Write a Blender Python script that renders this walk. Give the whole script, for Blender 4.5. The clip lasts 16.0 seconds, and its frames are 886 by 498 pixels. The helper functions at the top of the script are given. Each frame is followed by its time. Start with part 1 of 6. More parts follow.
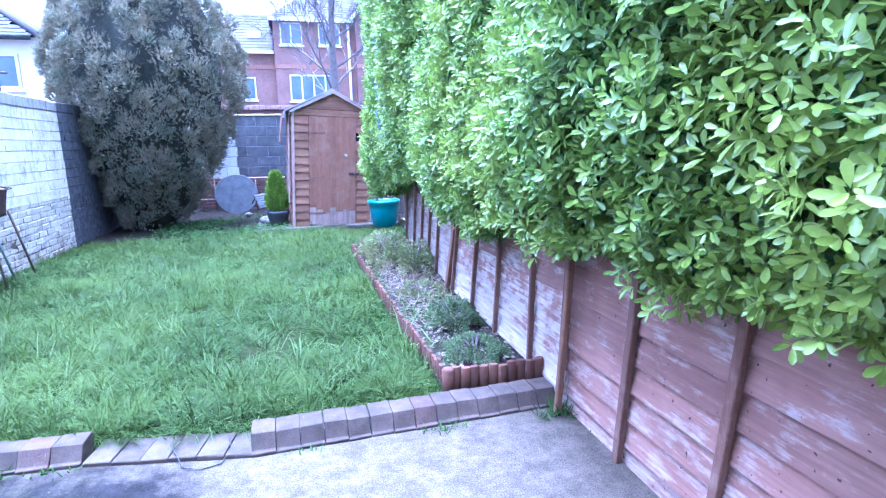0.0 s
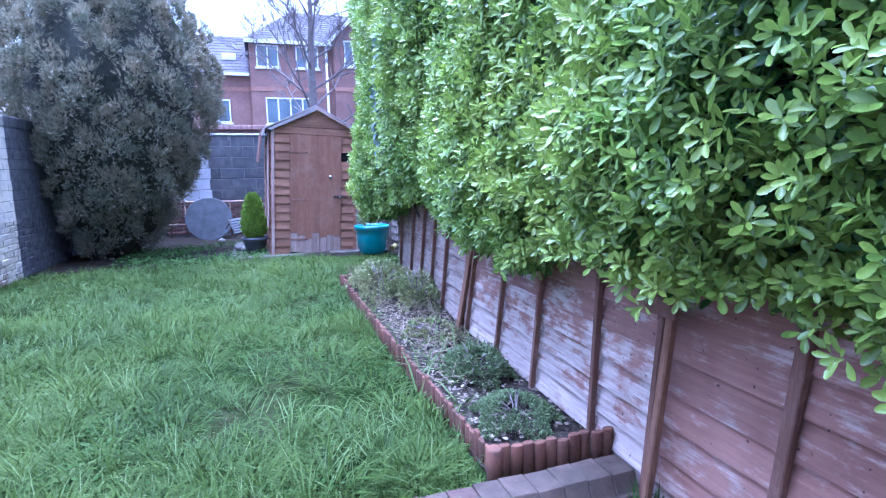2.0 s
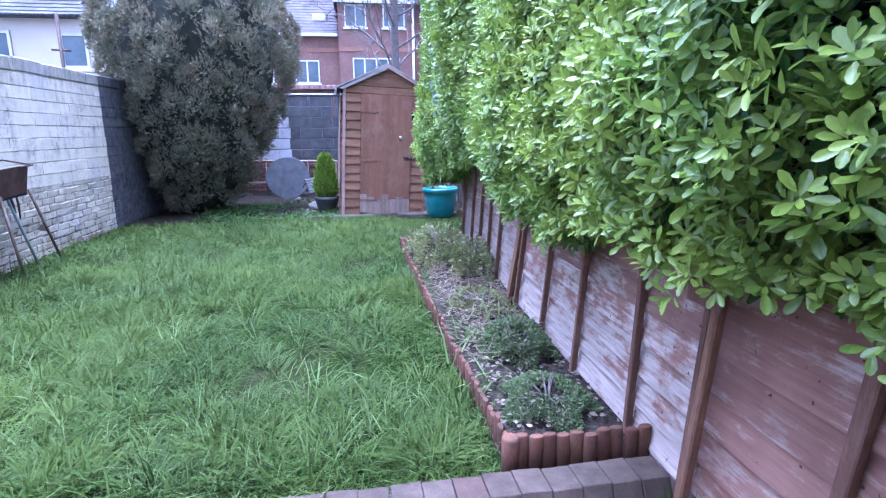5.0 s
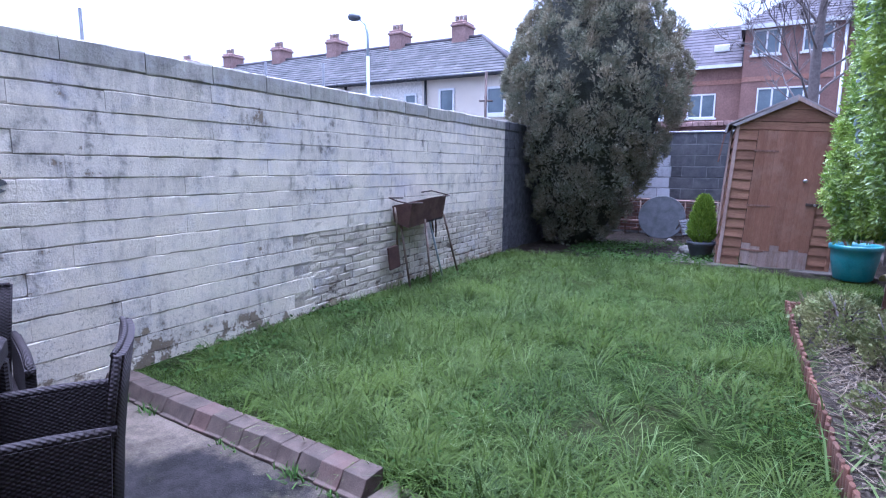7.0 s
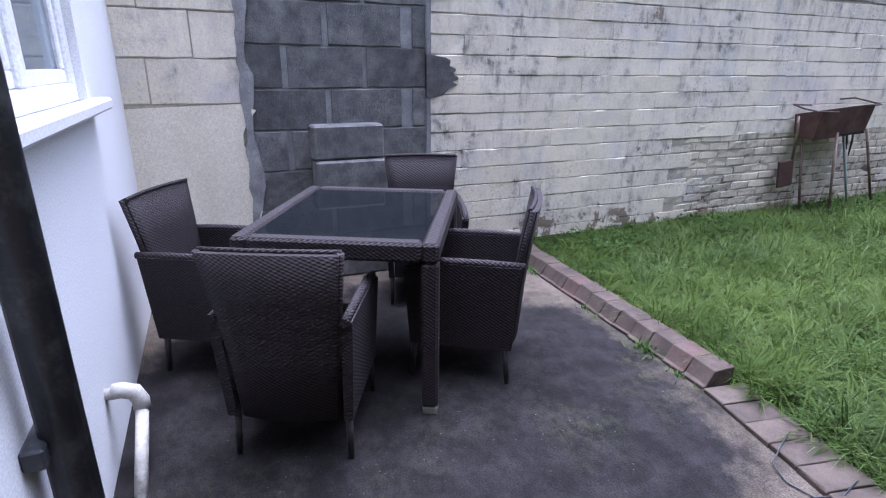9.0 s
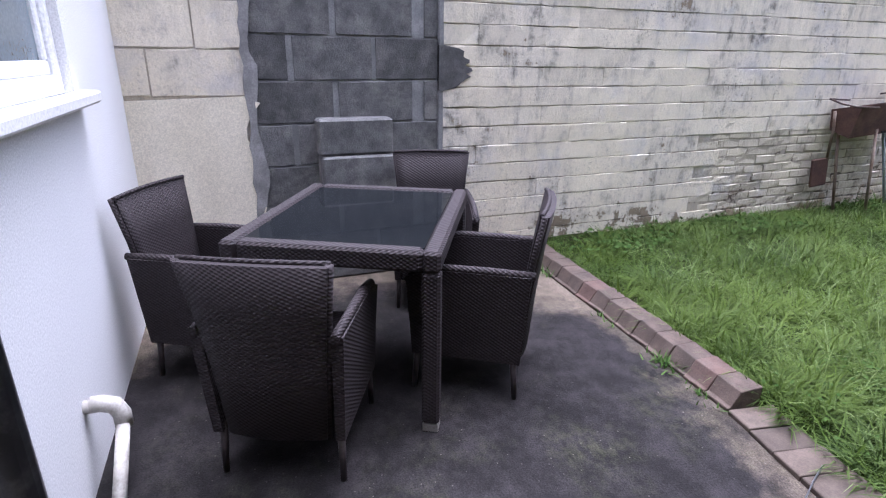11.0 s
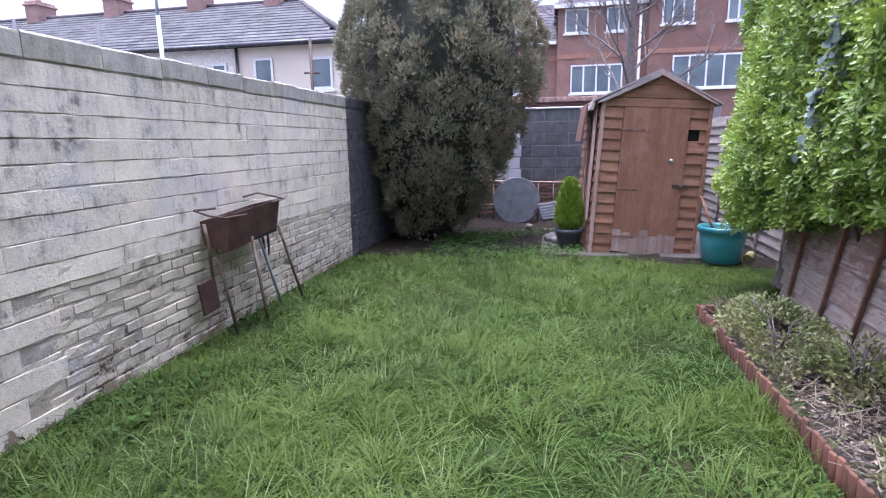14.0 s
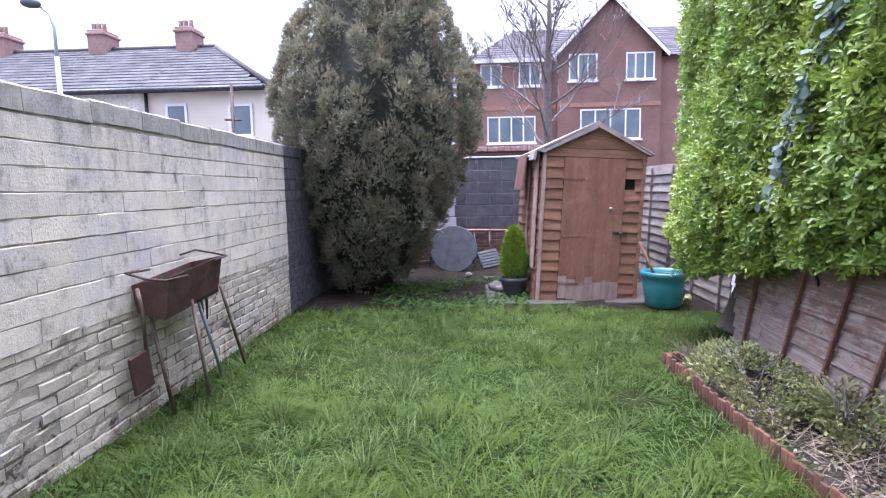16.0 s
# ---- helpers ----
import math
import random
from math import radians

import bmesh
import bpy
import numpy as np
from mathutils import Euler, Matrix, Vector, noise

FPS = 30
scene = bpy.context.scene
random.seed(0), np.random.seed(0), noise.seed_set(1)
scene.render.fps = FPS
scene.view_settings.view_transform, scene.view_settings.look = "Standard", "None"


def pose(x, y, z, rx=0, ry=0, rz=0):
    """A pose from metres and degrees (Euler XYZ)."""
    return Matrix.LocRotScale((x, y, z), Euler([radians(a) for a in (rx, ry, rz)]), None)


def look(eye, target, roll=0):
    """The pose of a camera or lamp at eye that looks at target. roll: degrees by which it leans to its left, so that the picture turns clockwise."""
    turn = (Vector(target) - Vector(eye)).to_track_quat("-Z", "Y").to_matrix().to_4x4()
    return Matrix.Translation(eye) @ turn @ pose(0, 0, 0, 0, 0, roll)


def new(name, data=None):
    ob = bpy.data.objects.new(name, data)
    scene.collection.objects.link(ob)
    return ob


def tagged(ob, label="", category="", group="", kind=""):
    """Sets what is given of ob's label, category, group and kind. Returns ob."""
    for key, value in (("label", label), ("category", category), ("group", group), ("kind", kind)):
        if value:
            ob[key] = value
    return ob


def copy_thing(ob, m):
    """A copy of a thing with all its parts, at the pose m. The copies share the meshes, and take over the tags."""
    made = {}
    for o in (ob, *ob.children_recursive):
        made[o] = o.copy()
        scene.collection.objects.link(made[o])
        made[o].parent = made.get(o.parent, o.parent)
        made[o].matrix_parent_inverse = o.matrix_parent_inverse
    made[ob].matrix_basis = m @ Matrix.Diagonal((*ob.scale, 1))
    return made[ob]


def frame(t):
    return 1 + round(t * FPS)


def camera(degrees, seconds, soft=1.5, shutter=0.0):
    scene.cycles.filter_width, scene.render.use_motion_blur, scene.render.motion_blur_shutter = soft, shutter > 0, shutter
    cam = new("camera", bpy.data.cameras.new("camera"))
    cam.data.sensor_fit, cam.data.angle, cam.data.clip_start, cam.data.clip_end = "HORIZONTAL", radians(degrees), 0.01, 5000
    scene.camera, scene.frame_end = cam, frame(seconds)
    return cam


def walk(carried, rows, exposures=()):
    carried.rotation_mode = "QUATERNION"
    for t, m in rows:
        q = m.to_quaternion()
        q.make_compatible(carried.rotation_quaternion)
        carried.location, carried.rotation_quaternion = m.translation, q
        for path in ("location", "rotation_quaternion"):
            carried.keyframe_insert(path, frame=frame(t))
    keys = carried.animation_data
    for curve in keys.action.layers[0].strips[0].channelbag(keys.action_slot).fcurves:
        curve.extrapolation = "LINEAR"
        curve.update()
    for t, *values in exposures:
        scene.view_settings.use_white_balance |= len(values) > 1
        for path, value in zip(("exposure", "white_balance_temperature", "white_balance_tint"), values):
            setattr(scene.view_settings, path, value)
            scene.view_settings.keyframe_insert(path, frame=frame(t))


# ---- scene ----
cam = camera(78.7, 16.0, soft=1.2)
PATH = [
    (0, (3.151, 0.007, 1.394), (3.663, 1.903, 1.012), -1.3),
    (0.5, (3.155, 0.159, 1.383), (3.542, 2.096, 1.068), -0.6),
    (1, (3.188, 0.372, 1.346), (3.504, 2.317, 1.003), -0.1),
    (1.5, (3.138, 0.663, 1.348), (3.676, 2.568, 1.061), -0.8),
    (2, (3.062, 0.762, 1.327), (3.668, 2.646, 1.034), -1.1),
    (2.5, (3.067, 0.805, 1.294), (3.613, 2.688, 0.895), -1.0),
    (3, (3.075, 0.834, 1.285), (3.595, 2.709, 0.826), -0.9),
    (3.2, (3.073, 0.837, 1.274), (3.596, 2.709, 0.803), -0.7),
    (5.5, (3.436, 0.918, 1.335), (3.484, 2.88, 0.947), -0.1),
    (6, (3.46, 0.94, 1.364), (3.071, 2.871, 1.024), 0.3),
    (6.5, (3.43, 0.988, 1.372), (2.745, 2.841, 1.06), 0.5),
    (7, (3.42, 0.973, 1.368), (2.447, 2.695, 1.07), 0.5),
    (7.5, (3.5, 0.887, 1.355), (2.254, 2.405, 0.988), 0.6),
    (8, (3.545, 0.78, 1.338), (2.045, 2.022, 0.882), 0.4),
    (8.5, (3.572, 0.708, 1.338), (1.854, 1.557, 0.77), 0.4),
    (10.8, (3.521, 0.757, 1.316), (1.76, 1.402, 0.621), 0.5),
    (11, (3.441, 0.823, 1.345), (1.681, 1.499, 0.677), 0.7),
    (11.5, (3.269, 0.958, 1.354), (1.548, 1.787, 0.763), 0.5),
    (12, (3.096, 1.212, 1.354), (1.453, 2.209, 0.799), 0.4),
    (12.5, (2.988, 1.467, 1.413), (1.516, 2.757, 0.997), 0.2),
    (13, (2.864, 1.709, 1.421), (1.77, 3.336, 1.026), 0.5),
    (13.5, (2.672, 1.964, 1.423), (1.997, 3.808, 1.044), -0.7),
    (14, (2.614, 2.291, 1.495), (2.216, 4.213, 1.111), -0.9),
    (14.5, (2.497, 2.477, 1.538), (2.174, 4.424, 1.214), -0.8),
    (15, (2.337, 2.523, 1.554), (2.071, 4.488, 1.289), -0.6),
    (15.5, (2.21, 2.512, 1.553), (2.018, 4.49, 1.329), -0.9),
    (16, (2.2, 2.504, 1.527), (2.106, 4.49, 1.307), -1.1),
]
EXPOSURES = [(0.0, 2.78, 3930, 26), (1.0, 2.4, 3980, 27), (3.2, 2.1, 4200, 29), (5.5, 2.13, 4400, 28), (6.5, 1.74, 4500, 28), (8.0, 1.47, 4800, 25), (9.5, 1.5, 5100, 24),
             (11.0, 1.64, 5350, 24), (12.5, 1.75, 5650, 26), (14.0, 1.65, 5250, 27), (16.0, 1.82, 5300, 27)]
walk(cam, [(t, look(eye, target, roll)) for t, eye, target, roll in PATH], EXPOSURES)

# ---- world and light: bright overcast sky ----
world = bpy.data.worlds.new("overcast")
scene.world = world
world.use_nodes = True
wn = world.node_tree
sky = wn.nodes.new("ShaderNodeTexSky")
sky.sky_type = 'NISHITA'
sky.sun_disc = False
sky.sun_elevation = radians(82)
sky.sun_rotation = radians(305)
sky.air_density, sky.dust_density, sky.ozone_density = 1.0, 10.0, 0.6
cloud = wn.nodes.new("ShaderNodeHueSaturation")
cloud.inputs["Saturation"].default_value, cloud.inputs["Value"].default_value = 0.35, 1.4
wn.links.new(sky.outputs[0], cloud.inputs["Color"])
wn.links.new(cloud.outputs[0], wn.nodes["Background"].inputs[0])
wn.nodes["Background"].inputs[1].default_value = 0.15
sun = new("sun", bpy.data.lights.new("sun", 'SUN'))
sun.data.energy, sun.data.angle, sun.data.color = 0.5, radians(60), (1.0, 0.97, 0.93)
sun.matrix_world = look((0, 0, 0), (-math.sin(radians(305)) * 0.139, -math.cos(radians(305)) * 0.139, -0.99))


# ---- node material helpers ----
def nodes_of(name):
    m = bpy.data.materials.new(name)
    m.use_nodes = True
    return m, m.node_tree.nodes, m.node_tree.links, m.node_tree.nodes["Principled BSDF"]


def noise_node(n, l, vec, scale, detail=4, rough=0.6):
    t = n.new("ShaderNodeTexNoise")
    t.inputs["Scale"].default_value, t.inputs["Detail"].default_value, t.inputs["Roughness"].default_value = scale, detail, rough
    l.new(vec, t.inputs["Vector"])
    return t.outputs["Fac"]


def ramp(n, l, fac, lo, hi):
    r = n.new("ShaderNodeMapRange")
    r.inputs[1].default_value, r.inputs[2].default_value = lo, hi
    l.new(fac, r.inputs[0])
    return r.outputs[0]


def mixc(n, l, fac, a, b, mode='MIX'):
    x = n.new("ShaderNodeMix")
    x.data_type, x.blend_type = 'RGBA', mode
    for sock, v in ((x.inputs[0], fac), (x.inputs[6], a), (x.inputs[7], b)):
        if isinstance(v, (int, float)):
            sock.default_value = v
        elif isinstance(v, tuple):
            sock.default_value = (*v, 1)
        else:
            l.new(v, sock)
    return x.outputs[2]


def mathn(n, l, op, a, b=0.0):
    x = n.new("ShaderNodeMath")
    x.operation = op
    for sock, v in zip(x.inputs, (a, b)):
        if isinstance(v, (int, float)):
            sock.default_value = v
        else:
            l.new(v, sock)
    return x.outputs[0]


def bump(n, l, height, strength, dist, p):
    b = n.new("ShaderNodeBump")
    b.inputs["Strength"].default_value, b.inputs["Distance"].default_value = strength, dist
    l.new(height, b.inputs["Height"])
    l.new(b.outputs[0], p.inputs["Normal"])


def surface(name, c1, c2, c3=None, scale=8.0, fine=90.0, rough=0.85, bumpy=0.3, dist=0.004, metal=0.0, vary=0.0, island=0.0, stain=2.0, stretch=None, spec=0.3, amount=0.6):
    """Two colours mixed at a coarse scale, a third as stains, fine grain and relief, in world metres."""
    m, n, l, p = nodes_of(name)
    g = n.new("ShaderNodeNewGeometry")
    vec = g.outputs["Position"]
    if stretch:
        mp = n.new("ShaderNodeMapping")
        mp.inputs["Scale"].default_value = stretch
        tc = n.new("ShaderNodeTexCoord")
        l.new(tc.outputs["Object"], mp.inputs["Vector"])
        if vary:
            oi0 = n.new("ShaderNodeObjectInfo")
            ad = n.new("ShaderNodeVectorMath")
            ad.operation = 'ADD'
            mu = mathn(n, l, 'MULTIPLY', oi0.outputs["Random"], 37.0)
            l.new(mp.outputs[0], ad.inputs[0])
            l.new(mu, ad.inputs[1])
            vec = ad.outputs[0]
        else:
            vec = mp.outputs[0]
    coarse = noise_node(n, l, vec, scale, 5)
    grain = noise_node(n, l, vec, fine, 3)
    col = mixc(n, l, ramp(n, l, coarse, 0.35, 0.65), c1, c2)
    if c3:
        st = noise_node(n, l, g.outputs["Position"], stain, 6, 0.7)
        col = mixc(n, l, mathn(n, l, 'MULTIPLY', ramp(n, l, st, 0.48, 0.68), amount), col, c3)
    gr = n.new("ShaderNodeMapRange")
    gr.inputs[1].default_value, gr.inputs[2].default_value, gr.inputs[3].default_value, gr.inputs[4].default_value = 0.3, 0.7, 0.75, 1.2
    l.new(grain, gr.inputs[0])
    col = mixc(n, l, 0.8, col, gr.outputs[0], 'MULTIPLY')
    for amt, src in ((vary, "obj"), (island, "isl")):
        if amt:
            o = n.new("ShaderNodeObjectInfo").outputs["Random"] if src == "obj" else g.outputs["Random Per Island"]
            v = n.new("ShaderNodeMapRange")
            v.inputs[3].default_value, v.inputs[4].default_value = 1 - amt, 1 + amt
            l.new(o, v.inputs[0])
            col = mixc(n, l, 1.0, col, v.outputs[0], 'MULTIPLY')
    l.new(col, p.inputs["Base Color"])
    p.inputs["Roughness"].default_value, p.inputs["Metallic"].default_value = rough, metal
    p.inputs["Specular IOR Level"].default_value = spec
    h = mathn(n, l, 'ADD', mathn(n, l, 'MULTIPLY', grain, 0.6), coarse)
    bump(n, l, h, bumpy, dist, p)
    return m


def leaf_material(name, dark, light, tip=None, rough=0.45, trans=0.25, spec=0.4, patch=1.2, tipfrac=0.5):
    """Leaves that differ one by one, with light passing through them."""
    m, n, l, p = nodes_of(name)
    g = n.new("ShaderNodeNewGeometry")
    col = mixc(n, l, g.outputs["Random Per Island"], dark, light)
    big = noise_node(n, l, g.outputs["Position"], patch, 4)
    if tip:
        col = mixc(n, l, mathn(n, l, 'MULTIPLY', ramp(n, l, big, 0.4, 0.65), tipfrac), col, tip)
    fine = noise_node(n, l, g.outputs["Position"], 130, 2)
    gr = n.new("ShaderNodeMapRange")
    gr.inputs[3].default_value, gr.inputs[4].default_value = 0.8, 1.2
    l.new(fine, gr.inputs[0])
    col = mixc(n, l, 1.0, col, gr.outputs[0], 'MULTIPLY')
    l.new(col, p.inputs["Base Color"])
    p.inputs["Roughness"].default_value, p.inputs["Specular IOR Level"].default_value = rough, spec
    t = n.new("ShaderNodeBsdfTranslucent")
    l.new(col, t.inputs[0])
    mx = n.new("ShaderNodeMixShader")
    mx.inputs[0].default_value = trans
    l.new(p.outputs[0], mx.inputs[1])
    l.new(t.outputs[0], mx.inputs[2])
    l.new(mx.outputs[0], n["Material Output"].inputs[0])
    return m


def painted_wall(name, paint, paint2, under, under2, edge_y=None, axis=1, peel_h=0.0, dirt=0.5, vary=0.06):
    """Masonry paint over blockwork: flaked low down and in patches, streaked from the coping, ending at a straight edge."""
    m, n, l, p = nodes_of(name)
    g = n.new("ShaderNodeNewGeometry")
    pos = g.outputs["Position"]
    sep = n.new("ShaderNodeSeparateXYZ")
    l.new(pos, sep.inputs[0])
    a = noise_node(n, l, pos, 1.6, 6, 0.65)
    b = noise_node(n, l, pos, 9.0, 5, 0.65)
    f = noise_node(n, l, pos, 110.0, 3)
    mp = n.new("ShaderNodeMapping")
    mp.inputs["Scale"].default_value = (9, 9, 1.5)
    l.new(pos, mp.inputs["Vector"])
    streak = noise_node(n, l, mp.outputs[0], 1.0, 5, 0.7)
    col = mixc(n, l, ramp(n, l, a, 0.35, 0.65), paint, paint2)
    dirtm = mathn(n, l, 'MULTIPLY', ramp(n, l, streak, 0.42, 0.6), mathn(n, l, 'MULTIPLY', ramp(n, l, b, 0.42, 0.6), ramp(n, l, a, 0.43, 0.6)))
    topd = mathn(n, l, 'MULTIPLY', ramp(n, l, sep.outputs[2], 1.3, 1.95), ramp(n, l, streak, 0.36, 0.6))
    dirtm = mathn(n, l, 'MAXIMUM', dirtm, mathn(n, l, 'MULTIPLY', topd, ramp(n, l, b, 0.3, 0.7)))
    col = mixc(n, l, mathn(n, l, 'MULTIPLY', dirtm, dirt), col, (0.145, 0.135, 0.118))
    shift = n.new("ShaderNodeVectorMath")
    shift.operation = 'ADD'
    shift.inputs[1].default_value = (11, 7, 3)
    l.new(pos, shift.inputs[0])
    blue = noise_node(n, l, shift.outputs[0], 2.3, 5, 0.7)
    col = mixc(n, l, mathn(n, l, 'MULTIPLY', ramp(n, l, blue, 0.52, 0.66), 0.38), col, (0.45, 0.44, 0.465))
    speck = noise_node(n, l, pos, 42, 4, 0.7)
    patchy = noise_node(n, l, shift.outputs[0], 1.3, 5, 0.7)
    col = mixc(n, l, mathn(n, l, 'MULTIPLY', mathn(n, l, 'MULTIPLY', ramp(n, l, speck, 0.53, 0.64), ramp(n, l, patchy, 0.48, 0.64)), 0.6), col, (0.13, 0.12, 0.10))
    unc = mixc(n, l, ramp(n, l, b, 0.35, 0.65), under, under2)
    lines = mathn(n, l, 'ADD', mathn(n, l, 'MULTIPLY', a, 0.8), mathn(n, l, 'MULTIPLY', b, 0.75))
    lines = mathn(n, l, 'ADD', lines, mathn(n, l, 'MULTIPLY', mathn(n, l, 'SUBTRACT', speck, 0.5), 0.3))
    mask = ramp(n, l, lines, 1.02, 0.98)
    if peel_h:
        low = mathn(n, l, 'ADD', lines, mathn(n, l, 'MULTIPLY', ramp(n, l, sep.outputs[2], peel_h, 0.0), 0.21))
        mask = ramp(n, l, low, 0.99, 0.95)
    flake = mask
    if edge_y:
        bare = mixc(n, l, ramp(n, l, b, 0.35, 0.65), (0.055, 0.054, 0.06), (0.12, 0.117, 0.12))
        mask = ramp(n, l, mathn(n, l, 'ADD', sep.outputs[axis], mathn(n, l, 'MULTIPLY', b, 0.04)), edge_y + 0.02, edge_y - 0.0)
    if edge_y:
        col = mixc(n, l, mask, bare, mixc(n, l, flake, unc, col))
    else:
        col = mixc(n, l, mask, unc, col)
    gr = n.new("ShaderNodeMapRange")
    gr.inputs[1].default_value, gr.inputs[2].default_value, gr.inputs[3].default_value, gr.inputs[4].default_value = 0.3, 0.7, 0.88, 1.09
    l.new(f, gr.inputs[0])
    col = mixc(n, l, 0.8, col, gr.outputs[0], 'MULTIPLY')
    v = n.new("ShaderNodeMapRange")
    v.inputs[3].default_value, v.inputs[4].default_value = 1 - vary, 1 + vary
    l.new(n.new("ShaderNodeObjectInfo").outputs["Random"], v.inputs[0])
    col = mixc(n, l, 1.0, col, v.outputs[0], 'MULTIPLY')
    l.new(col, p.inputs["Base Color"])
    p.inputs["Roughness"].default_value = 0.9
    p.inputs["Specular IOR Level"].default_value = 0.2
    rel = noise_node(n, l, pos, 40, 5, 0.7)
    h = mathn(n, l, 'ADD', mathn(n, l, 'MULTIPLY', f, 0.35), mathn(n, l, 'ADD', mathn(n, l, 'ADD', b, rel), mathn(n, l, 'MULTIPLY', mask, 0.3)))
    bump(n, l, h, 0.75, 0.008, p)
    return m


def worn_paint(name, paint, paint2, wood, wood2, height, spread, scuff):
    """Brown fence stain, weathered away to bare grey wood in streaks along the boards, most of all towards the foot."""
    m, n, l, p = nodes_of(name)
    tc = n.new("ShaderNodeTexCoord")
    sep = n.new("ShaderNodeSeparateXYZ")
    l.new(tc.outputs["Object"], sep.inputs[0])
    mp = n.new("ShaderNodeMapping")
    mp.inputs["Scale"].default_value = (6, 5.5, 13)
    l.new(tc.outputs["Object"], mp.inputs["Vector"])
    ad = n.new("ShaderNodeVectorMath")
    ad.operation = 'ADD'
    rand = n.new("ShaderNodeObjectInfo").outputs["Random"]
    l.new(mp.outputs[0], ad.inputs[0])
    l.new(mathn(n, l, 'MULTIPLY', rand, 37.0), ad.inputs[1])
    vec = ad.outputs[0]
    big = noise_node(n, l, vec, 1.0, 7, 0.68)
    gm = n.new("ShaderNodeMapping")
    gm.inputs["Scale"].default_value = (60, 3.5, 60)
    l.new(tc.outputs["Object"], gm.inputs["Vector"])
    grain = noise_node(n, l, gm.outputs[0], 1.0, 5, 0.65)
    tone = noise_node(n, l, tc.outputs["Object"], 2.6, 4)
    rise = mathn(n, l, 'MULTIPLY', mathn(n, l, 'SUBTRACT', height, sep.outputs[2]), spread)
    rise = mathn(n, l, 'MINIMUM', mathn(n, l, 'MAXIMUM', rise, -scuff), 0.16)
    v = mathn(n, l, 'ADD', mathn(n, l, 'ADD', big, rise), mathn(n, l, 'MULTIPLY', mathn(n, l, 'SUBTRACT', grain, 0.5), 0.3))
    bare = ramp(n, l, v, 0.46, 0.59)
    col = mixc(n, l, ramp(n, l, tone, 0.35, 0.65), paint, paint2)
    wd = mixc(n, l, ramp(n, l, grain, 0.3, 0.7), wood, wood2)
    col = mixc(n, l, mathn(n, l, 'MULTIPLY', bare, 0.85), col, wd)
    gr = n.new("ShaderNodeMapRange")
    gr.inputs[1].default_value, gr.inputs[2].default_value, gr.inputs[3].default_value, gr.inputs[4].default_value = 0.3, 0.7, 0.8, 1.15
    l.new(grain, gr.inputs[0])
    col = mixc(n, l, 1.0, col, gr.outputs[0], 'MULTIPLY')
    dark = noise_node(n, l, tc.outputs["Object"], 45, 2, 0.4)
    col = mixc(n, l, mathn(n, l, 'MULTIPLY', ramp(n, l, dark, 0.72, 0.76), 0.8), col, (0.02, 0.014, 0.012))
    vr = n.new("ShaderNodeMapRange")
    vr.inputs[3].default_value, vr.inputs[4].default_value = 0.86, 1.14
    l.new(rand, vr.inputs[0])
    col = mixc(n, l, 1.0, col, vr.outputs[0], 'MULTIPLY')
    l.new(col, p.inputs["Base Color"])
    p.inputs["Roughness"].default_value, p.inputs["Specular IOR Level"].default_value = 0.8, 0.25
    bump(n, l, mathn(n, l, 'ADD', grain, mathn(n, l, 'MULTIPLY', bare, -0.25)), 0.55, 0.004, p)
    return m


def weave(name, dark, light):
    """Flat synthetic rattan, woven over and under."""
    m, n, l, p = nodes_of(name)
    tc = n.new("ShaderNodeTexCoord")
    sep = n.new("ShaderNodeSeparateXYZ")
    l.new(tc.outputs["Object"], sep.inputs[0])
    u = mathn(n, l, 'ADD', sep.outputs[0], sep.outputs[1])
    su = mathn(n, l, 'SINE', mathn(n, l, 'MULTIPLY', u, 270.0))
    sz = mathn(n, l, 'SINE', mathn(n, l, 'MULTIPLY', sep.outputs[2], 430.0))
    h = mathn(n, l, 'MULTIPLY', su, sz)
    fine = noise_node(n, l, tc.outputs["Object"], 60, 3)
    col = mixc(n, l, ramp(n, l, h, -0.55, 1.0), dark, light)
    col = mixc(n, l, ramp(n, l, fine, 0.4, 0.9), col, light)
    l.new(col, p.inputs["Base Color"])
    p.inputs["Roughness"].default_value, p.inputs["Specular IOR Level"].default_value = 0.7, 0.3
    bump(n, l, h, 0.6, 0.003, p)
    return m


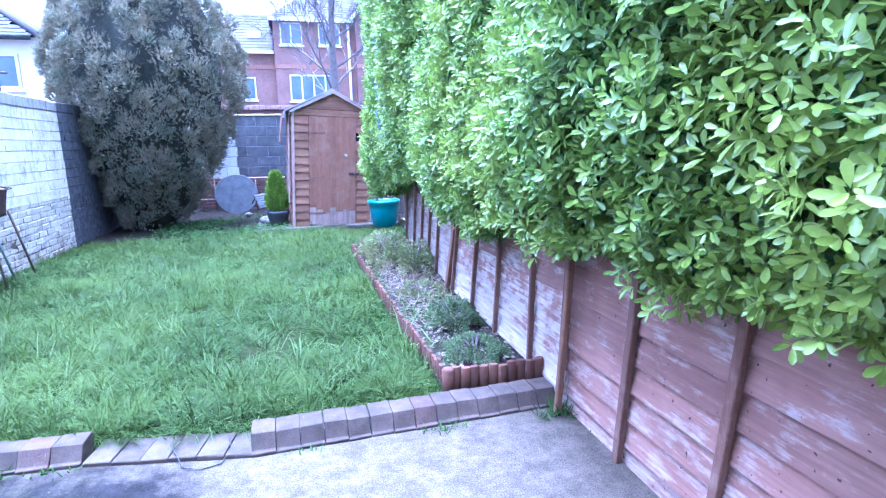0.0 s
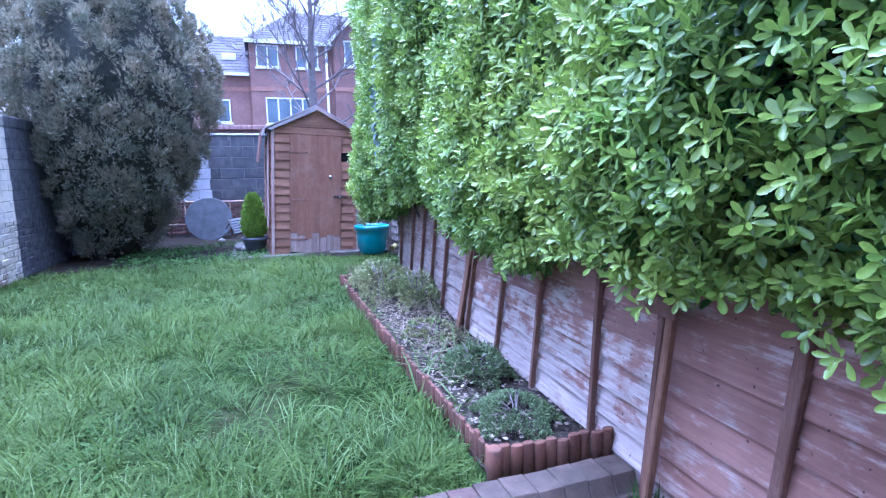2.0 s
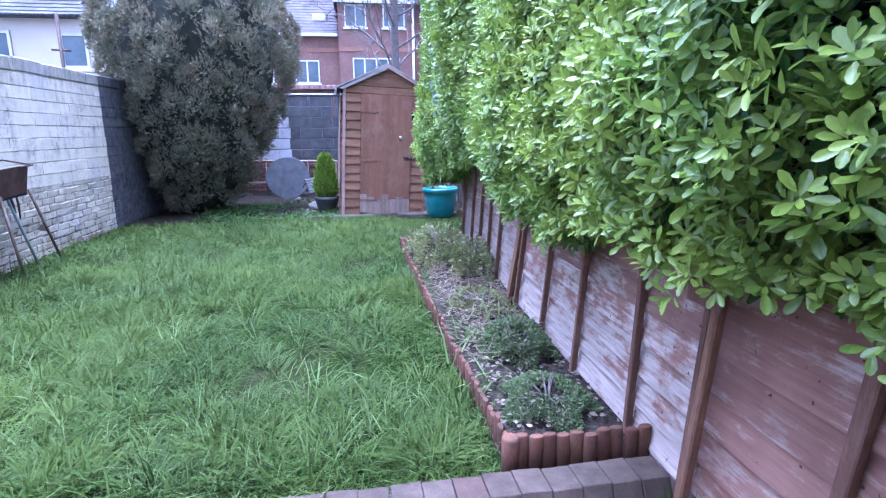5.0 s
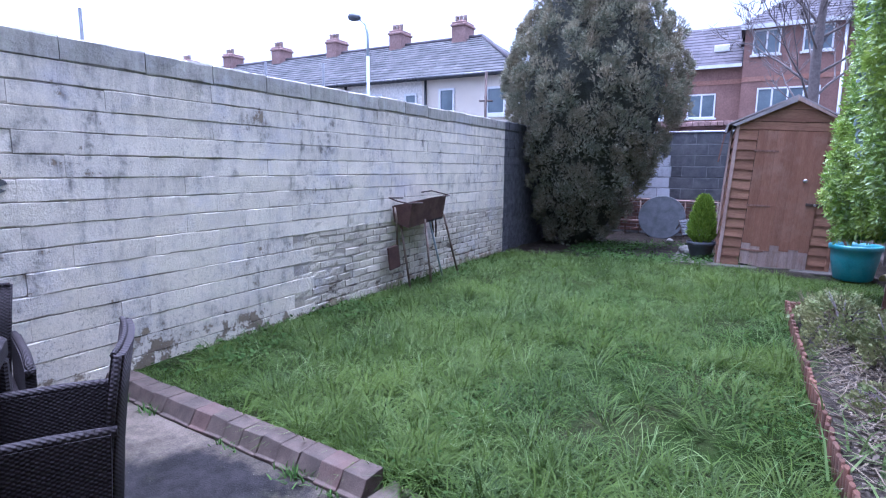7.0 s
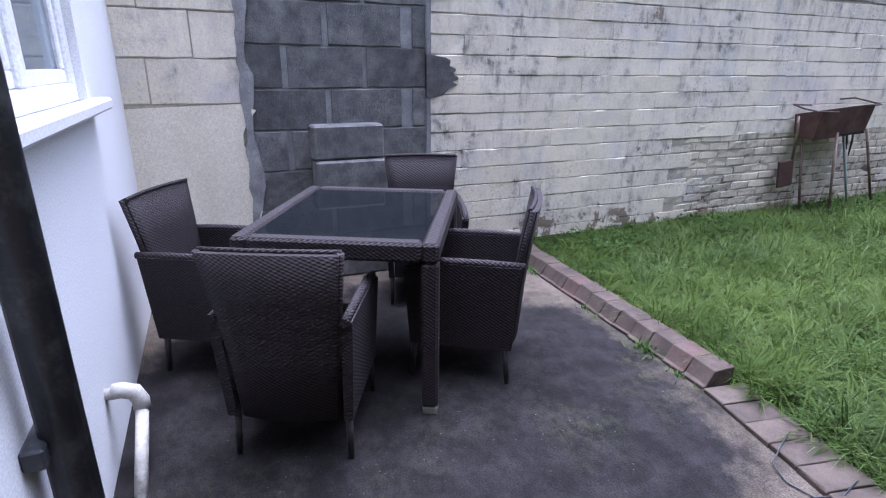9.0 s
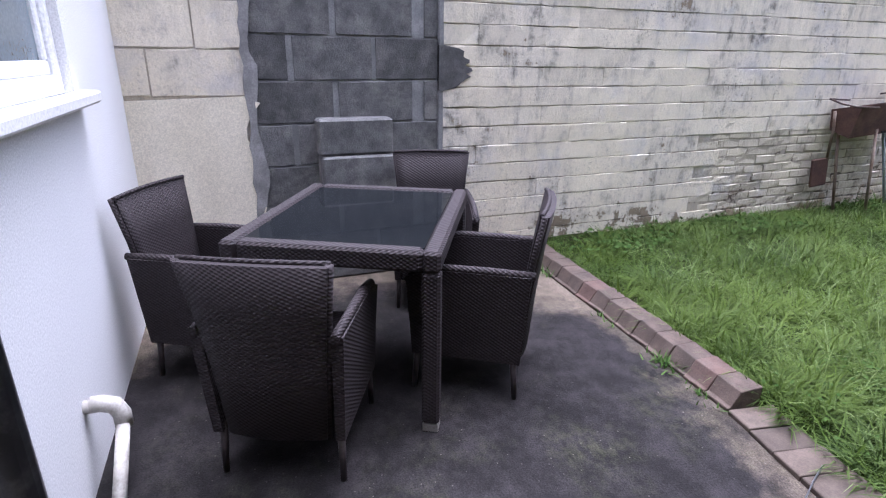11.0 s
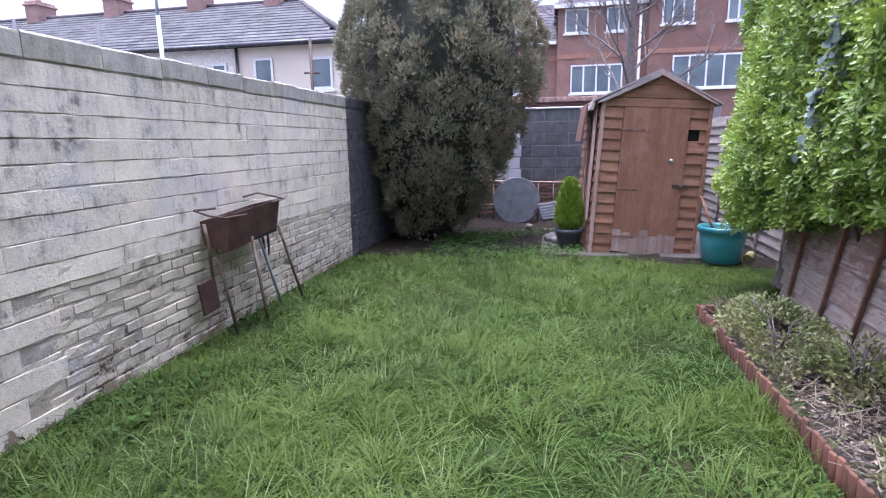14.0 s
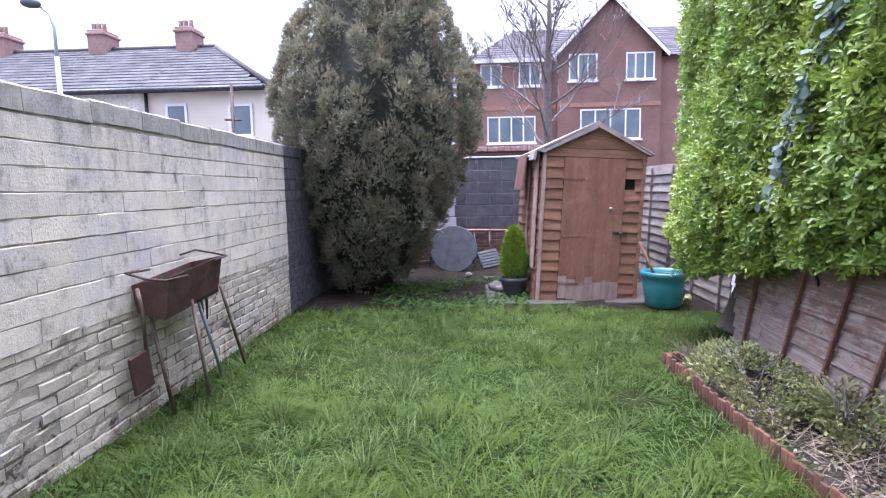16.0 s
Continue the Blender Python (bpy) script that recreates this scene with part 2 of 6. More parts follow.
def patio_surface(name):
    """Pale concrete with one large dark stain round the table, which also paints in the shade under it, and a sprinkle
    of grit.
    """
    m, n, l, p = nodes_of(name)
    g = n.new("ShaderNodeNewGeometry")
    pos = g.outputs["Position"]
    big, mid, fine = noise_node(n, l, pos, 1.7, 6, 0.7), noise_node(n, l, pos, 7, 5, 0.65), noise_node(n, l, pos, 150, 3)
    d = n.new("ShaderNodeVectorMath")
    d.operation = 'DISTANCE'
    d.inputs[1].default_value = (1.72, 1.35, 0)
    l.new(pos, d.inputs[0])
    # stain widened past its own edge to paint the table and chairs' shade too
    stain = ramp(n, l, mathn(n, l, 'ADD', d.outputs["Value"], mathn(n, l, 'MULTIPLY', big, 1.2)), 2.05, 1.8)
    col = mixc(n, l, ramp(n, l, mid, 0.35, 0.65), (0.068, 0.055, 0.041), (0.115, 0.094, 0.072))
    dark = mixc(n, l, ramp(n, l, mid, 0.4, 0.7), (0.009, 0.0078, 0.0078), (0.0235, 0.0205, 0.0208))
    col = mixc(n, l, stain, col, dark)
    v = n.new("ShaderNodeTexVoronoi")
    v.inputs["Scale"].default_value = 31
    l.new(pos, v.inputs["Vector"])
    col = mixc(n, l, mathn(n, l, 'MULTIPLY', ramp(n, l, v.outputs["Distance"], 0.1, 0.05), ramp(n, l, big, 0.4, 0.62)), col, (0.12, 0.108, 0.096))
    mott = noise_node(n, l, pos, 24, 5, 0.7)
    mm = n.new("ShaderNodeMapRange")
    mm.inputs[1].default_value, mm.inputs[2].default_value, mm.inputs[3].default_value, mm.inputs[4].default_value = 0.35, 0.65, 0.8, 1.2
    l.new(mott, mm.inputs[0])
    col = mixc(n, l, 1.0, col, mm.outputs[0], 'MULTIPLY')
    moss = mathn(n, l, 'MULTIPLY', ramp(n, l, big, 0.5, 0.66), ramp(n, l, mott, 0.42, 0.62))
    col = mixc(n, l, mathn(n, l, 'MULTIPLY', moss, 0.45), col, (0.045, 0.048, 0.022))
    gr = n.new("ShaderNodeMapRange")
    gr.inputs[1].default_value, gr.inputs[2].default_value, gr.inputs[3].default_value, gr.inputs[4].default_value = 0.3, 0.7, 0.5, 1.5
    l.new(fine, gr.inputs[0])
    col = mixc(n, l, 1.0, col, gr.outputs[0], 'MULTIPLY')
    l.new(col, p.inputs["Base Color"])
    p.inputs["Roughness"].default_value, p.inputs["Specular IOR Level"].default_value = 0.85, 0.12
    bump(n, l, mathn(n, l, 'ADD', mid, fine), 0.6, 0.004, p)
    return m


# ---- materials ----
M_cream = painted_wall("cream masonry paint on block", (0.7, 0.625, 0.48), (0.615, 0.56, 0.465), (0.12, 0.095, 0.066), (0.23, 0.185, 0.13), edge_y=8.98, peel_h=0.3, dirt=0.95)
M_plaster = surface("smooth cream painted plaster", (0.66, 0.595, 0.46), (0.71, 0.645, 0.515), (0.55, 0.5, 0.4), scale=4, fine=120, bumpy=0.25, dist=0.006, stain=2.5, amount=0.4)
M_coping = painted_wall("weathered coping", (0.44, 0.41, 0.33), (0.33, 0.31, 0.265), (0.14, 0.13, 0.12), (0.22, 0.2, 0.18), edge_y=8.98, dirt=0.9)
M_cream_brick = painted_wall("flaking cream brick", (0.56, 0.5, 0.385), (0.44, 0.39, 0.3), (0.17, 0.13, 0.09), (0.3, 0.235, 0.165), edge_y=8.98, peel_h=0.3, vary=0.15, dirt=0.85)
M_joint = painted_wall("painted mortar", (0.42, 0.37, 0.285), (0.28, 0.25, 0.2), (0.06, 0.048, 0.036), (0.12, 0.095, 0.07), edge_y=8.98, peel_h=0.9)
M_grey_block = surface("dark concrete block", (0.074, 0.072, 0.071), (0.13, 0.127, 0.124), (0.21, 0.2, 0.185), scale=11, fine=120, bumpy=0.9, dist=0.008, vary=0.28, stain=5, amount=0.75)
M_grey_joint = surface("grey mortar", (0.17, 0.168, 0.168), (0.27, 0.265, 0.258), (0.1, 0.098, 0.095), scale=9, fine=100, bumpy=0.5)
M_back_block = surface("damp dark blockwork", (0.07, 0.07, 0.08), (0.12, 0.12, 0.12), (0.22, 0.21, 0.21), scale=3, fine=80, bumpy=0.5, vary=0.2)
M_red_brick_low = surface("dark red brick", (0.1, 0.055, 0.043), (0.15, 0.08, 0.062), (0.08, 0.06, 0.05), scale=6, vary=0.2)
M_white_render = surface("white painted render", (0.67, 0.668, 0.66), (0.64, 0.638, 0.63), (0.63, 0.625, 0.6), scale=1.5, fine=150, rough=0.7, bumpy=0.25, dist=0.003, stain=1.2, amount=0.25)
M_upvc = surface("white plastic", (0.72, 0.72, 0.715), (0.68, 0.68, 0.675), scale=3, rough=0.35, bumpy=0.03, spec=0.5)
M_black_plastic = surface("black plastic pipe", (0.012, 0.013, 0.016), (0.02, 0.021, 0.024), (0.3, 0.3, 0.3), scale=9, rough=0.4, bumpy=0.1, stain=13, spec=0.5, amount=0.25)
M_white_pipe = surface("dirty white pipe", (0.45, 0.43, 0.39), (0.36, 0.34, 0.3), (0.15, 0.135, 0.11), scale=14, rough=0.5, bumpy=0.1, stain=18)
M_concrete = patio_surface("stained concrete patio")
M_soil = surface("dark soil", (0.012, 0.0095, 0.0075), (0.026, 0.02, 0.015), (0.05, 0.041, 0.032), scale=14, fine=60, bumpy=0.9, dist=0.02, stain=6, spec=0.05, amount=0.4)
M_bed_soil = surface("bed soil with dry litter", (0.026, 0.021, 0.017), (0.055, 0.045, 0.036), (0.12, 0.1, 0.08), scale=18, fine=60, bumpy=0.9, dist=0.02, stain=14, spec=0.05, amount=0.5)
M_ground = surface("lawn soil", (0.014, 0.022, 0.006), (0.022, 0.036, 0.009), (0.04, 0.032, 0.02), scale=9, fine=50, bumpy=0.8, dist=0.02, stain=1.2, rough=1.0, spec=0.0)
M_far_ground = surface("far ground", (0.08, 0.08, 0.075), (0.1, 0.1, 0.09), scale=0.3, fine=6)
M_kerb = surface("purple kerb brick", (0.052, 0.037, 0.028), (0.084, 0.061, 0.048), (0.036, 0.031, 0.024), scale=12, fine=160, bumpy=0.7, dist=0.006, vary=0.15, stain=5)
M_kerb_red = surface("pink red brick", (0.064, 0.039, 0.03), (0.098, 0.061, 0.048), (0.1, 0.08, 0.066), scale=12, fine=160, bumpy=0.5, vary=0.25, stain=5)
M_flush = surface("worn beige brick", (0.055, 0.041, 0.031), (0.084, 0.064, 0.05), (0.034, 0.028, 0.021), scale=12, fine=160, bumpy=0.6, vary=0.2, stain=5)
M_pale_mortar = surface("pale smeared mortar", (0.19, 0.182, 0.178), (0.29, 0.28, 0.27), (0.11, 0.105, 0.1), scale=9, fine=110, bumpy=0.6)
M_log = surface("brown stained log roll", (0.085, 0.037, 0.023), (0.13, 0.06, 0.036), (0.05, 0.034, 0.025), scale=1.0, fine=12, stretch=(14, 14, 3), bumpy=0.4, vary=0.25, stain=9)
M_fence = worn_paint("faded brown fence board", (0.23, 0.12, 0.088), (0.3, 0.168, 0.126), (0.32, 0.235, 0.192), (0.44, 0.35, 0.3), 0.15, 0.22, 0.075)
M_fence_low = worn_paint("bleached fence board", (0.225, 0.12, 0.09), (0.29, 0.165, 0.126), (0.39, 0.325, 0.28), (0.53, 0.455, 0.405), 0.58, 0.42, 0.1)
M_fence_old = worn_paint("old bleached fence board", (0.185, 0.115, 0.092), (0.24, 0.16, 0.13), (0.25, 0.205, 0.175), (0.37, 0.315, 0.275), 0.75, 0.3, 0.06)
M_batten = surface("brown fence batten", (0.125, 0.064, 0.042), (0.185, 0.1, 0.07), (0.25, 0.165, 0.125), scale=1.0, fine=9, stretch=(20, 20, 2.2), bumpy=0.35, vary=0.15, stain=7)
M_post = surface("orange brown post", (0.17, 0.088, 0.05), (0.23, 0.128, 0.078), (0.13, 0.068, 0.045), scale=1.0, fine=9, stretch=(20, 20, 2.2), bumpy=0.35, stain=7)
M_grey_fence = surface("weathered grey fence board", (0.16, 0.14, 0.12), (0.26, 0.22, 0.19), (0.32, 0.29, 0.26), scale=1.0, fine=9, stretch=(20, 2.2, 20), bumpy=0.4, vary=0.2, stain=4)
M_shed = surface("orange brown shed board", (0.19, 0.092, 0.053), (0.26, 0.14, 0.083), (0.14, 0.073, 0.046), scale=1.0, fine=9, stretch=(2.2, 20, 20), bumpy=0.35, vary=0.16, stain=3)
M_shed_door = surface("brown shed door plank", (0.185, 0.086, 0.05), (0.235, 0.117, 0.07), (0.29, 0.18, 0.125), scale=1.0, fine=9, stretch=(20, 20, 1.6), bumpy=0.35, vary=0.1, stain=2.6, amount=0.5)
M_worn_plank = surface("worn grey plank foot", (0.24, 0.17, 0.135), (0.33, 0.25, 0.21), (0.2, 0.11, 0.07), scale=1.0, fine=9, stretch=(20, 20, 1.6), bumpy=0.4, vary=0.12, stain=5)
M_shed_trim = surface("bleached shed trim", (0.30, 0.2, 0.16), (0.40, 0.3, 0.26), (0.2, 0.1, 0.07), scale=1.0, fine=9, stretch=(20, 20, 1.6), bumpy=0.35, stain=3)
M_felt = surface("mineral roof felt", (0.23, 0.2, 0.19), (0.32, 0.285, 0.27), (0.2, 0.15, 0.13), scale=6, fine=200, bumpy=0.4, stain=3)
M_felt_brown = surface("torn brown felt", (0.17, 0.085, 0.06), (0.22, 0.115, 0.085), scale=6, fine=120, bumpy=0.4)
M_steel = surface("tarnished steel", (0.5, 0.48, 0.45), (0.35, 0.33, 0.3), scale=20, rough=0.35, metal=1.0, bumpy=0.1)
M_dark_iron = surface("dark iron", (0.06, 0.045, 0.04), (0.1, 0.07, 0.055), scale=12, rough=0.6, metal=0.6, bumpy=0.2)
M_rust = surface("rusted sheet steel", (0.055, 0.03, 0.025), (0.09, 0.048, 0.036), (0.12, 0.075, 0.05), scale=9, fine=120, rough=0.85, metal=0.15, bumpy=0.5, stain=7)
M_rust_leg = surface("rusted steel leg", (0.15, 0.1, 0.07), (0.25, 0.2, 0.16), (0.1, 0.06, 0.04), scale=12, rough=0.7, metal=0.4, stain=9)
M_disc = surface("grey round table top", (0.46, 0.475, 0.5), (0.52, 0.535, 0.56), (0.56, 0.57, 0.58), scale=3, rough=0.5, bumpy=0.1, stain=3)
M_turq = surface("turquoise glazed pot", (0.03, 0.17, 0.19), (0.05, 0.24, 0.26), (0.1, 0.2, 0.2), scale=5, rough=0.35, bumpy=0.15, stain=5, spec=0.5)
M_grey_pot = surface("dark grey pot", (0.05, 0.055, 0.06), (0.085, 0.09, 0.1), scale=8, rough=0.5, bumpy=0.1)
M_rattan = weave("dark brown rattan weave", (0.009, 0.0064, 0.0068), (0.028, 0.02, 0.021))
M_rattan_foot = surface("dark chair foot", (0.03, 0.024, 0.024), (0.05, 0.04, 0.04), scale=30, rough=0.5)
M_black_glass = surface("black glass", (0.006, 0.007, 0.008), (0.009, 0.01, 0.011), scale=2, rough=0.04, bumpy=0.0, spec=0.045)
M_house_cream = surface("cream rendered house", (0.64, 0.565, 0.46), (0.7, 0.63, 0.53), (0.52, 0.47, 0.41), scale=0.8, fine=70, bumpy=0.1, stain=0.6, amount=0.4)
M_house_white = surface("white rendered house", (0.74, 0.69, 0.62), (0.7, 0.66, 0.6), (0.6, 0.58, 0.55), scale=0.8, fine=12, bumpy=0.1, stain=0.6, amount=0.3)
M_slate = surface("grey slate", (0.07, 0.069, 0.071), (0.1, 0.098, 0.098), (0.15, 0.146, 0.14), scale=1.2, fine=20, rough=0.9, spec=0.05, bumpy=0.3, island=0.15, stain=1.5)
M_tile = surface("brown grey roof tile", (0.075, 0.068, 0.074), (0.11, 0.1, 0.106), scale=1.2, fine=20, rough=0.9, spec=0.1, bumpy=0.3, island=0.2)
M_house_brick = surface("red house brick", (0.175, 0.1, 0.08), (0.222, 0.13, 0.106), (0.13, 0.078, 0.064), scale=0.7, fine=14, bumpy=0.3, island=0.25, stain=0.5)
M_brick_band = surface("pale brick band", (0.28, 0.14, 0.1), (0.32, 0.18, 0.13), scale=2, fine=14)
M_chimney = surface("chimney brick", (0.25, 0.158, 0.135), (0.31, 0.205, 0.178), (0.21, 0.14, 0.12), scale=3, fine=14, island=0.2, stain=1.2)
M_terracotta = surface("clay chimney pot", (0.4, 0.315, 0.275), (0.48, 0.395, 0.35), scale=4, fine=20)
M_glass = surface("dark window glass", (0.09, 0.12, 0.14), (0.16, 0.2, 0.22), scale=0.8, rough=0.06, bumpy=0.0, spec=0.8)
M_lamp_grey = surface("galvanised pole", (0.33, 0.38, 0.42), (0.4, 0.45, 0.48), scale=5, rough=0.5, metal=0.4)
M_bark = surface("grey bark", (0.1, 0.083, 0.076), (0.155, 0.13, 0.12), scale=12, fine=40, bumpy=0.6)
M_bark_dark = surface("dark conifer bark", (0.05, 0.035, 0.028), (0.08, 0.06, 0.045), scale=14, fine=50, bumpy=0.8, dist=0.01)
# near-black core colour: the shade deep inside the hedge is put into it
M_core = surface("hedge core coloured dark as shade", (0.012, 0.016, 0.01), (0.02, 0.026, 0.015), scale=12, fine=40, bumpy=1.0, dist=0.03)
# crown's inner shade as a colour, much darker than the sprays
M_core_conifer = surface("conifer core coloured dark as shade", (0.032, 0.036, 0.026), (0.052, 0.054, 0.038), scale=12, fine=40, bumpy=1.0, dist=0.03)
M_hedge = leaf_material("glossy hedge leaf", (0.108, 0.196, 0.028), (0.265, 0.378, 0.052), (0.43, 0.485, 0.062), rough=0.36, trans=0.36, patch=1.6, spec=0.6, tipfrac=0.4)
# darker copy of the hedge leaf, with the shade behind the front leaves painted in
M_hedge_shaded = leaf_material("hedge leaf darkened as shade", (0.05, 0.125, 0.022), (0.09, 0.2, 0.035), rough=0.3, trans=0.2, spec=0.5)
M_ivy = leaf_material("blue green creeper leaf", (0.08, 0.12, 0.095), (0.16, 0.21, 0.165), rough=0.5, trans=0.2)
M_conifer = leaf_material("conifer spray", (0.1, 0.108, 0.072), (0.275, 0.277, 0.188), (0.35, 0.28, 0.18), rough=0.8, trans=0.2, spec=0.12, patch=3.2, tipfrac=0.55)
M_shrub = leaf_material("golden conifer spray", (0.12, 0.2, 0.02), (0.25, 0.34, 0.04), rough=0.6, trans=0.2, spec=0.2)
M_grass = leaf_material("grass blade", (0.022, 0.041, 0.007), (0.066, 0.105, 0.016), (0.09, 0.132, 0.019), rough=0.6, trans=0.3, spec=0.15, patch=0.9, tipfrac=0.7)
M_grass_pale = leaf_material("pale grass blade", (0.08, 0.125, 0.032), (0.15, 0.195, 0.07), rough=0.6, trans=0.3, spec=0.15)
M_weed = leaf_material("clover and weed leaf", (0.03, 0.06, 0.014), (0.07, 0.118, 0.032), rough=0.9, trans=0.25, spec=0.04)
M_bed_leaf = leaf_material("small shrub leaf", (0.10, 0.135, 0.04), (0.24, 0.28, 0.10), (0.26, 0.2, 0.1), rough=0.6, trans=0.25, patch=4)
M_bed_green = leaf_material("bed plant leaf", (0.085, 0.12, 0.05), (0.185, 0.235, 0.105), rough=0.6, trans=0.25, spec=0.15)
M_dull_yellow = surface("dull yellow plastic", (0.22, 0.19, 0.06), (0.28, 0.25, 0.09), scale=9, rough=0.5)
M_stem = surface("dry stem", (0.16, 0.125, 0.085), (0.23, 0.185, 0.13), scale=20)
M_chip = surface("pale wood chip", (0.11, 0.088, 0.066), (0.2, 0.165, 0.125), scale=30, island=0.4)
M_slab = surface("old paving slab", (0.07, 0.06, 0.05), (0.11, 0.096, 0.082), (0.06, 0.06, 0.045), scale=5, fine=100, bumpy=0.4, stain=3)
M_stone = surface("pale stone", (0.14, 0.13, 0.115), (0.22, 0.205, 0.18), scale=9, bumpy=0.4)
# near-black colour that paints the darkness of hollows and interiors
M_dark = surface("near-black for unlit hollows", (0.01, 0.01, 0.01), (0.015, 0.015, 0.015), scale=5)
M_flashing = surface("white coping strip", (0.7, 0.7, 0.72), (0.6, 0.6, 0.62), scale=7)


# ---- mesh helpers ----
def link_mesh(name, bm, mat):
    me = bpy.data.meshes.new(name)
    bm.to_mesh(me)
    bm.free()
    me.materials.append(mat)
    return new(name, me)


def part(name, bm, mat, parent=None, label=""):
    ob = link_mesh(name, bm, mat)
    ob.parent = parent
    if label:
        ob["label"] = label
    return ob


def thing(name, x=0.0, y=0.0, z=0.0, rz=0.0, label="", category="", group="", kind=""):
    ob = new(name)
    ob.matrix_world = pose(x, y, z, 0, 0, rz)
    return tagged(ob, label, category, group, kind)


def add_box(bm, x0, x1, y0, y1, z0, z1, bevel=0.0, m=None):
    r = bmesh.ops.create_cube(bm, size=1)
    vs = r["verts"]
    for v in vs:
        v.co = Vector((x0 + (v.co.x + 0.5) * (x1 - x0), y0 + (v.co.y + 0.5) * (y1 - y0), z0 + (v.co.z + 0.5) * (z1 - z0)))
    if bevel:
        es = list({e for v in vs for e in v.link_edges})
        vs = list({v for f in bmesh.ops.bevel(bm, geom=es, offset=bevel, segments=1, affect='EDGES')["faces"] for v in f.verts})
    if m is not None:
        bmesh.ops.transform(bm, matrix=m, verts=vs)
    return vs


def box(x0, x1, y0, y1, z0, z1, bevel=0.0, m=None):
    bm = bmesh.new()
    add_box(bm, x0, x1, y0, y1, z0, z1, bevel, m)
    return bm


def add_tube(bm, pts, radii, sides=8, caps=True):
    """A tube through points, one radius each."""
    rings = []
    pts = [Vector(q) for q in pts]
    for i, q in enumerate(pts):
        d = (pts[min(i + 1, len(pts) - 1)] - pts[max(i - 1, 0)]).normalized()
        a = d.orthogonal().normalized()
        if i and rings:
            a = (rings_a - d * rings_a.dot(d)).normalized()
        rings_a = a
        b = d.cross(a)
        r = radii[i] if isinstance(radii, (list, tuple)) else radii
        rings.append([bm.verts.new(q + r * (math.cos(2 * math.pi * k / sides) * a + math.sin(2 * math.pi * k / sides) * b)) for k in range(sides)])
    for r0, r1 in zip(rings, rings[1:]):
        for k in range(sides):
            f = bm.faces.new((r0[k], r0[(k + 1) % sides], r1[(k + 1) % sides], r1[k]))
            f.smooth = True
    if caps:
        bm.faces.new(rings[0][::-1])
        bm.faces.new(rings[-1])


def tube(pts, radii, sides=8, caps=True):
    bm = bmesh.new()
    add_tube(bm, pts, radii, sides, caps)
    return bm


def lathe(profile, sides=32):
    """A turned shape from (radius, height) pairs."""
    bm = bmesh.new()
    rings = [[bm.verts.new((r * math.cos(2 * math.pi * k / sides), r * math.sin(2 * math.pi * k / sides), z)) for k in range(sides)] for r, z in profile]
    for r0, r1 in zip(rings, rings[1:]):
        for k in range(sides):
            f = bm.faces.new((r0[k], r0[(k + 1) % sides], r1[(k + 1) % sides], r1[k]))
            f.smooth = True
    bm.faces.new(rings[0][::-1])
    bm.faces.new(rings[-1])
    return bm


def prism(poly, y0, y1):
    """A polygon in x and z pushed from y0 to y1."""
    bm = bmesh.new()
    a = [bm.verts.new((x, y0, z)) for x, z in poly]
    b = [bm.verts.new((x, y1, z)) for x, z in poly]
    bm.faces.new(a)
    bm.faces.new(b[::-1])
    for i in range(len(poly)):
        j = (i + 1) % len(poly)
        bm.faces.new((a[j], a[i], b[i], b[j]))
    return bm


def scatter_mesh(name, mat, tv, tf, P, A, N, S):
    """Many copies of a small shape as one mesh: place P, long axis A, face normal N, size S (n x 3)."""
    tv = np.asarray(tv, float)
    A = A / np.linalg.norm(A, axis=1, keepdims=True)
    B = np.cross(N, A)
    B /= np.linalg.norm(B, axis=1, keepdims=True) + 1e-9
    C = np.cross(A, B)
    V = (P[:, None, :] + (S[:, 0, None] * tv[None, :, 0])[..., None] * A[:, None, :]
         + (S[:, 1, None] * tv[None, :, 1])[..., None] * B[:, None, :] + (S[:, 2, None] * tv[None, :, 2])[..., None] * C[:, None, :])
    n, k = V.shape[:2]
    loops = np.concatenate([np.asarray(f) for f in tf])
    sizes = np.array([len(f) for f in tf])
    L = (np.arange(n)[:, None] * k + loops[None, :]).ravel()
    Z = np.tile(sizes, n)
    me = bpy.data.meshes.new(name)
    me.vertices.add(n * k)
    me.vertices.foreach_set("co", V.astype(np.float32).ravel())
    me.loops.add(len(L))
    me.loops.foreach_set("vertex_index", L.astype(np.int32))
    me.polygons.add(len(Z))
    me.polygons.foreach_set("loop_start", np.concatenate([[0], np.cumsum(Z)[:-1]]).astype(np.int32))
    me.polygons.foreach_set("loop_total", Z.astype(np.int32))
    me.polygons.foreach_set("use_smooth", np.ones(len(Z), bool))
    me.update()
    me.validate()
    me.materials.append(mat)
    return new(name, me)


rng = np.random.default_rng(7)
rnd = random.Random(5)
LEAF_V = [(0, 0, 0), (0.35, 0.3, 0.06), (0.72, 0.42, 0.04), (0.94, 0.22, -0.03), (1, 0, -0.08), (0.94, -0.22, -0.03), (0.72, -0.42, 0.04), (0.35, -0.3, 0.06), (0.55, 0, -0.05)]
LEAF_F = [(0, 8, 1), (1, 8, 2), (2, 8, 3), (3, 8, 4), (4, 8, 5), (5, 8, 6), (6, 8, 7), (7, 8, 0)]
BLADE_V = [(0, -0.5, 0), (0, 0.5, 0), (0.55, 0.4, 0.1), (0.55, -0.4, 0.1), (1, 0, 0.38)]
BLADE_F = [(0, 1, 2, 3), (3, 2, 4)]


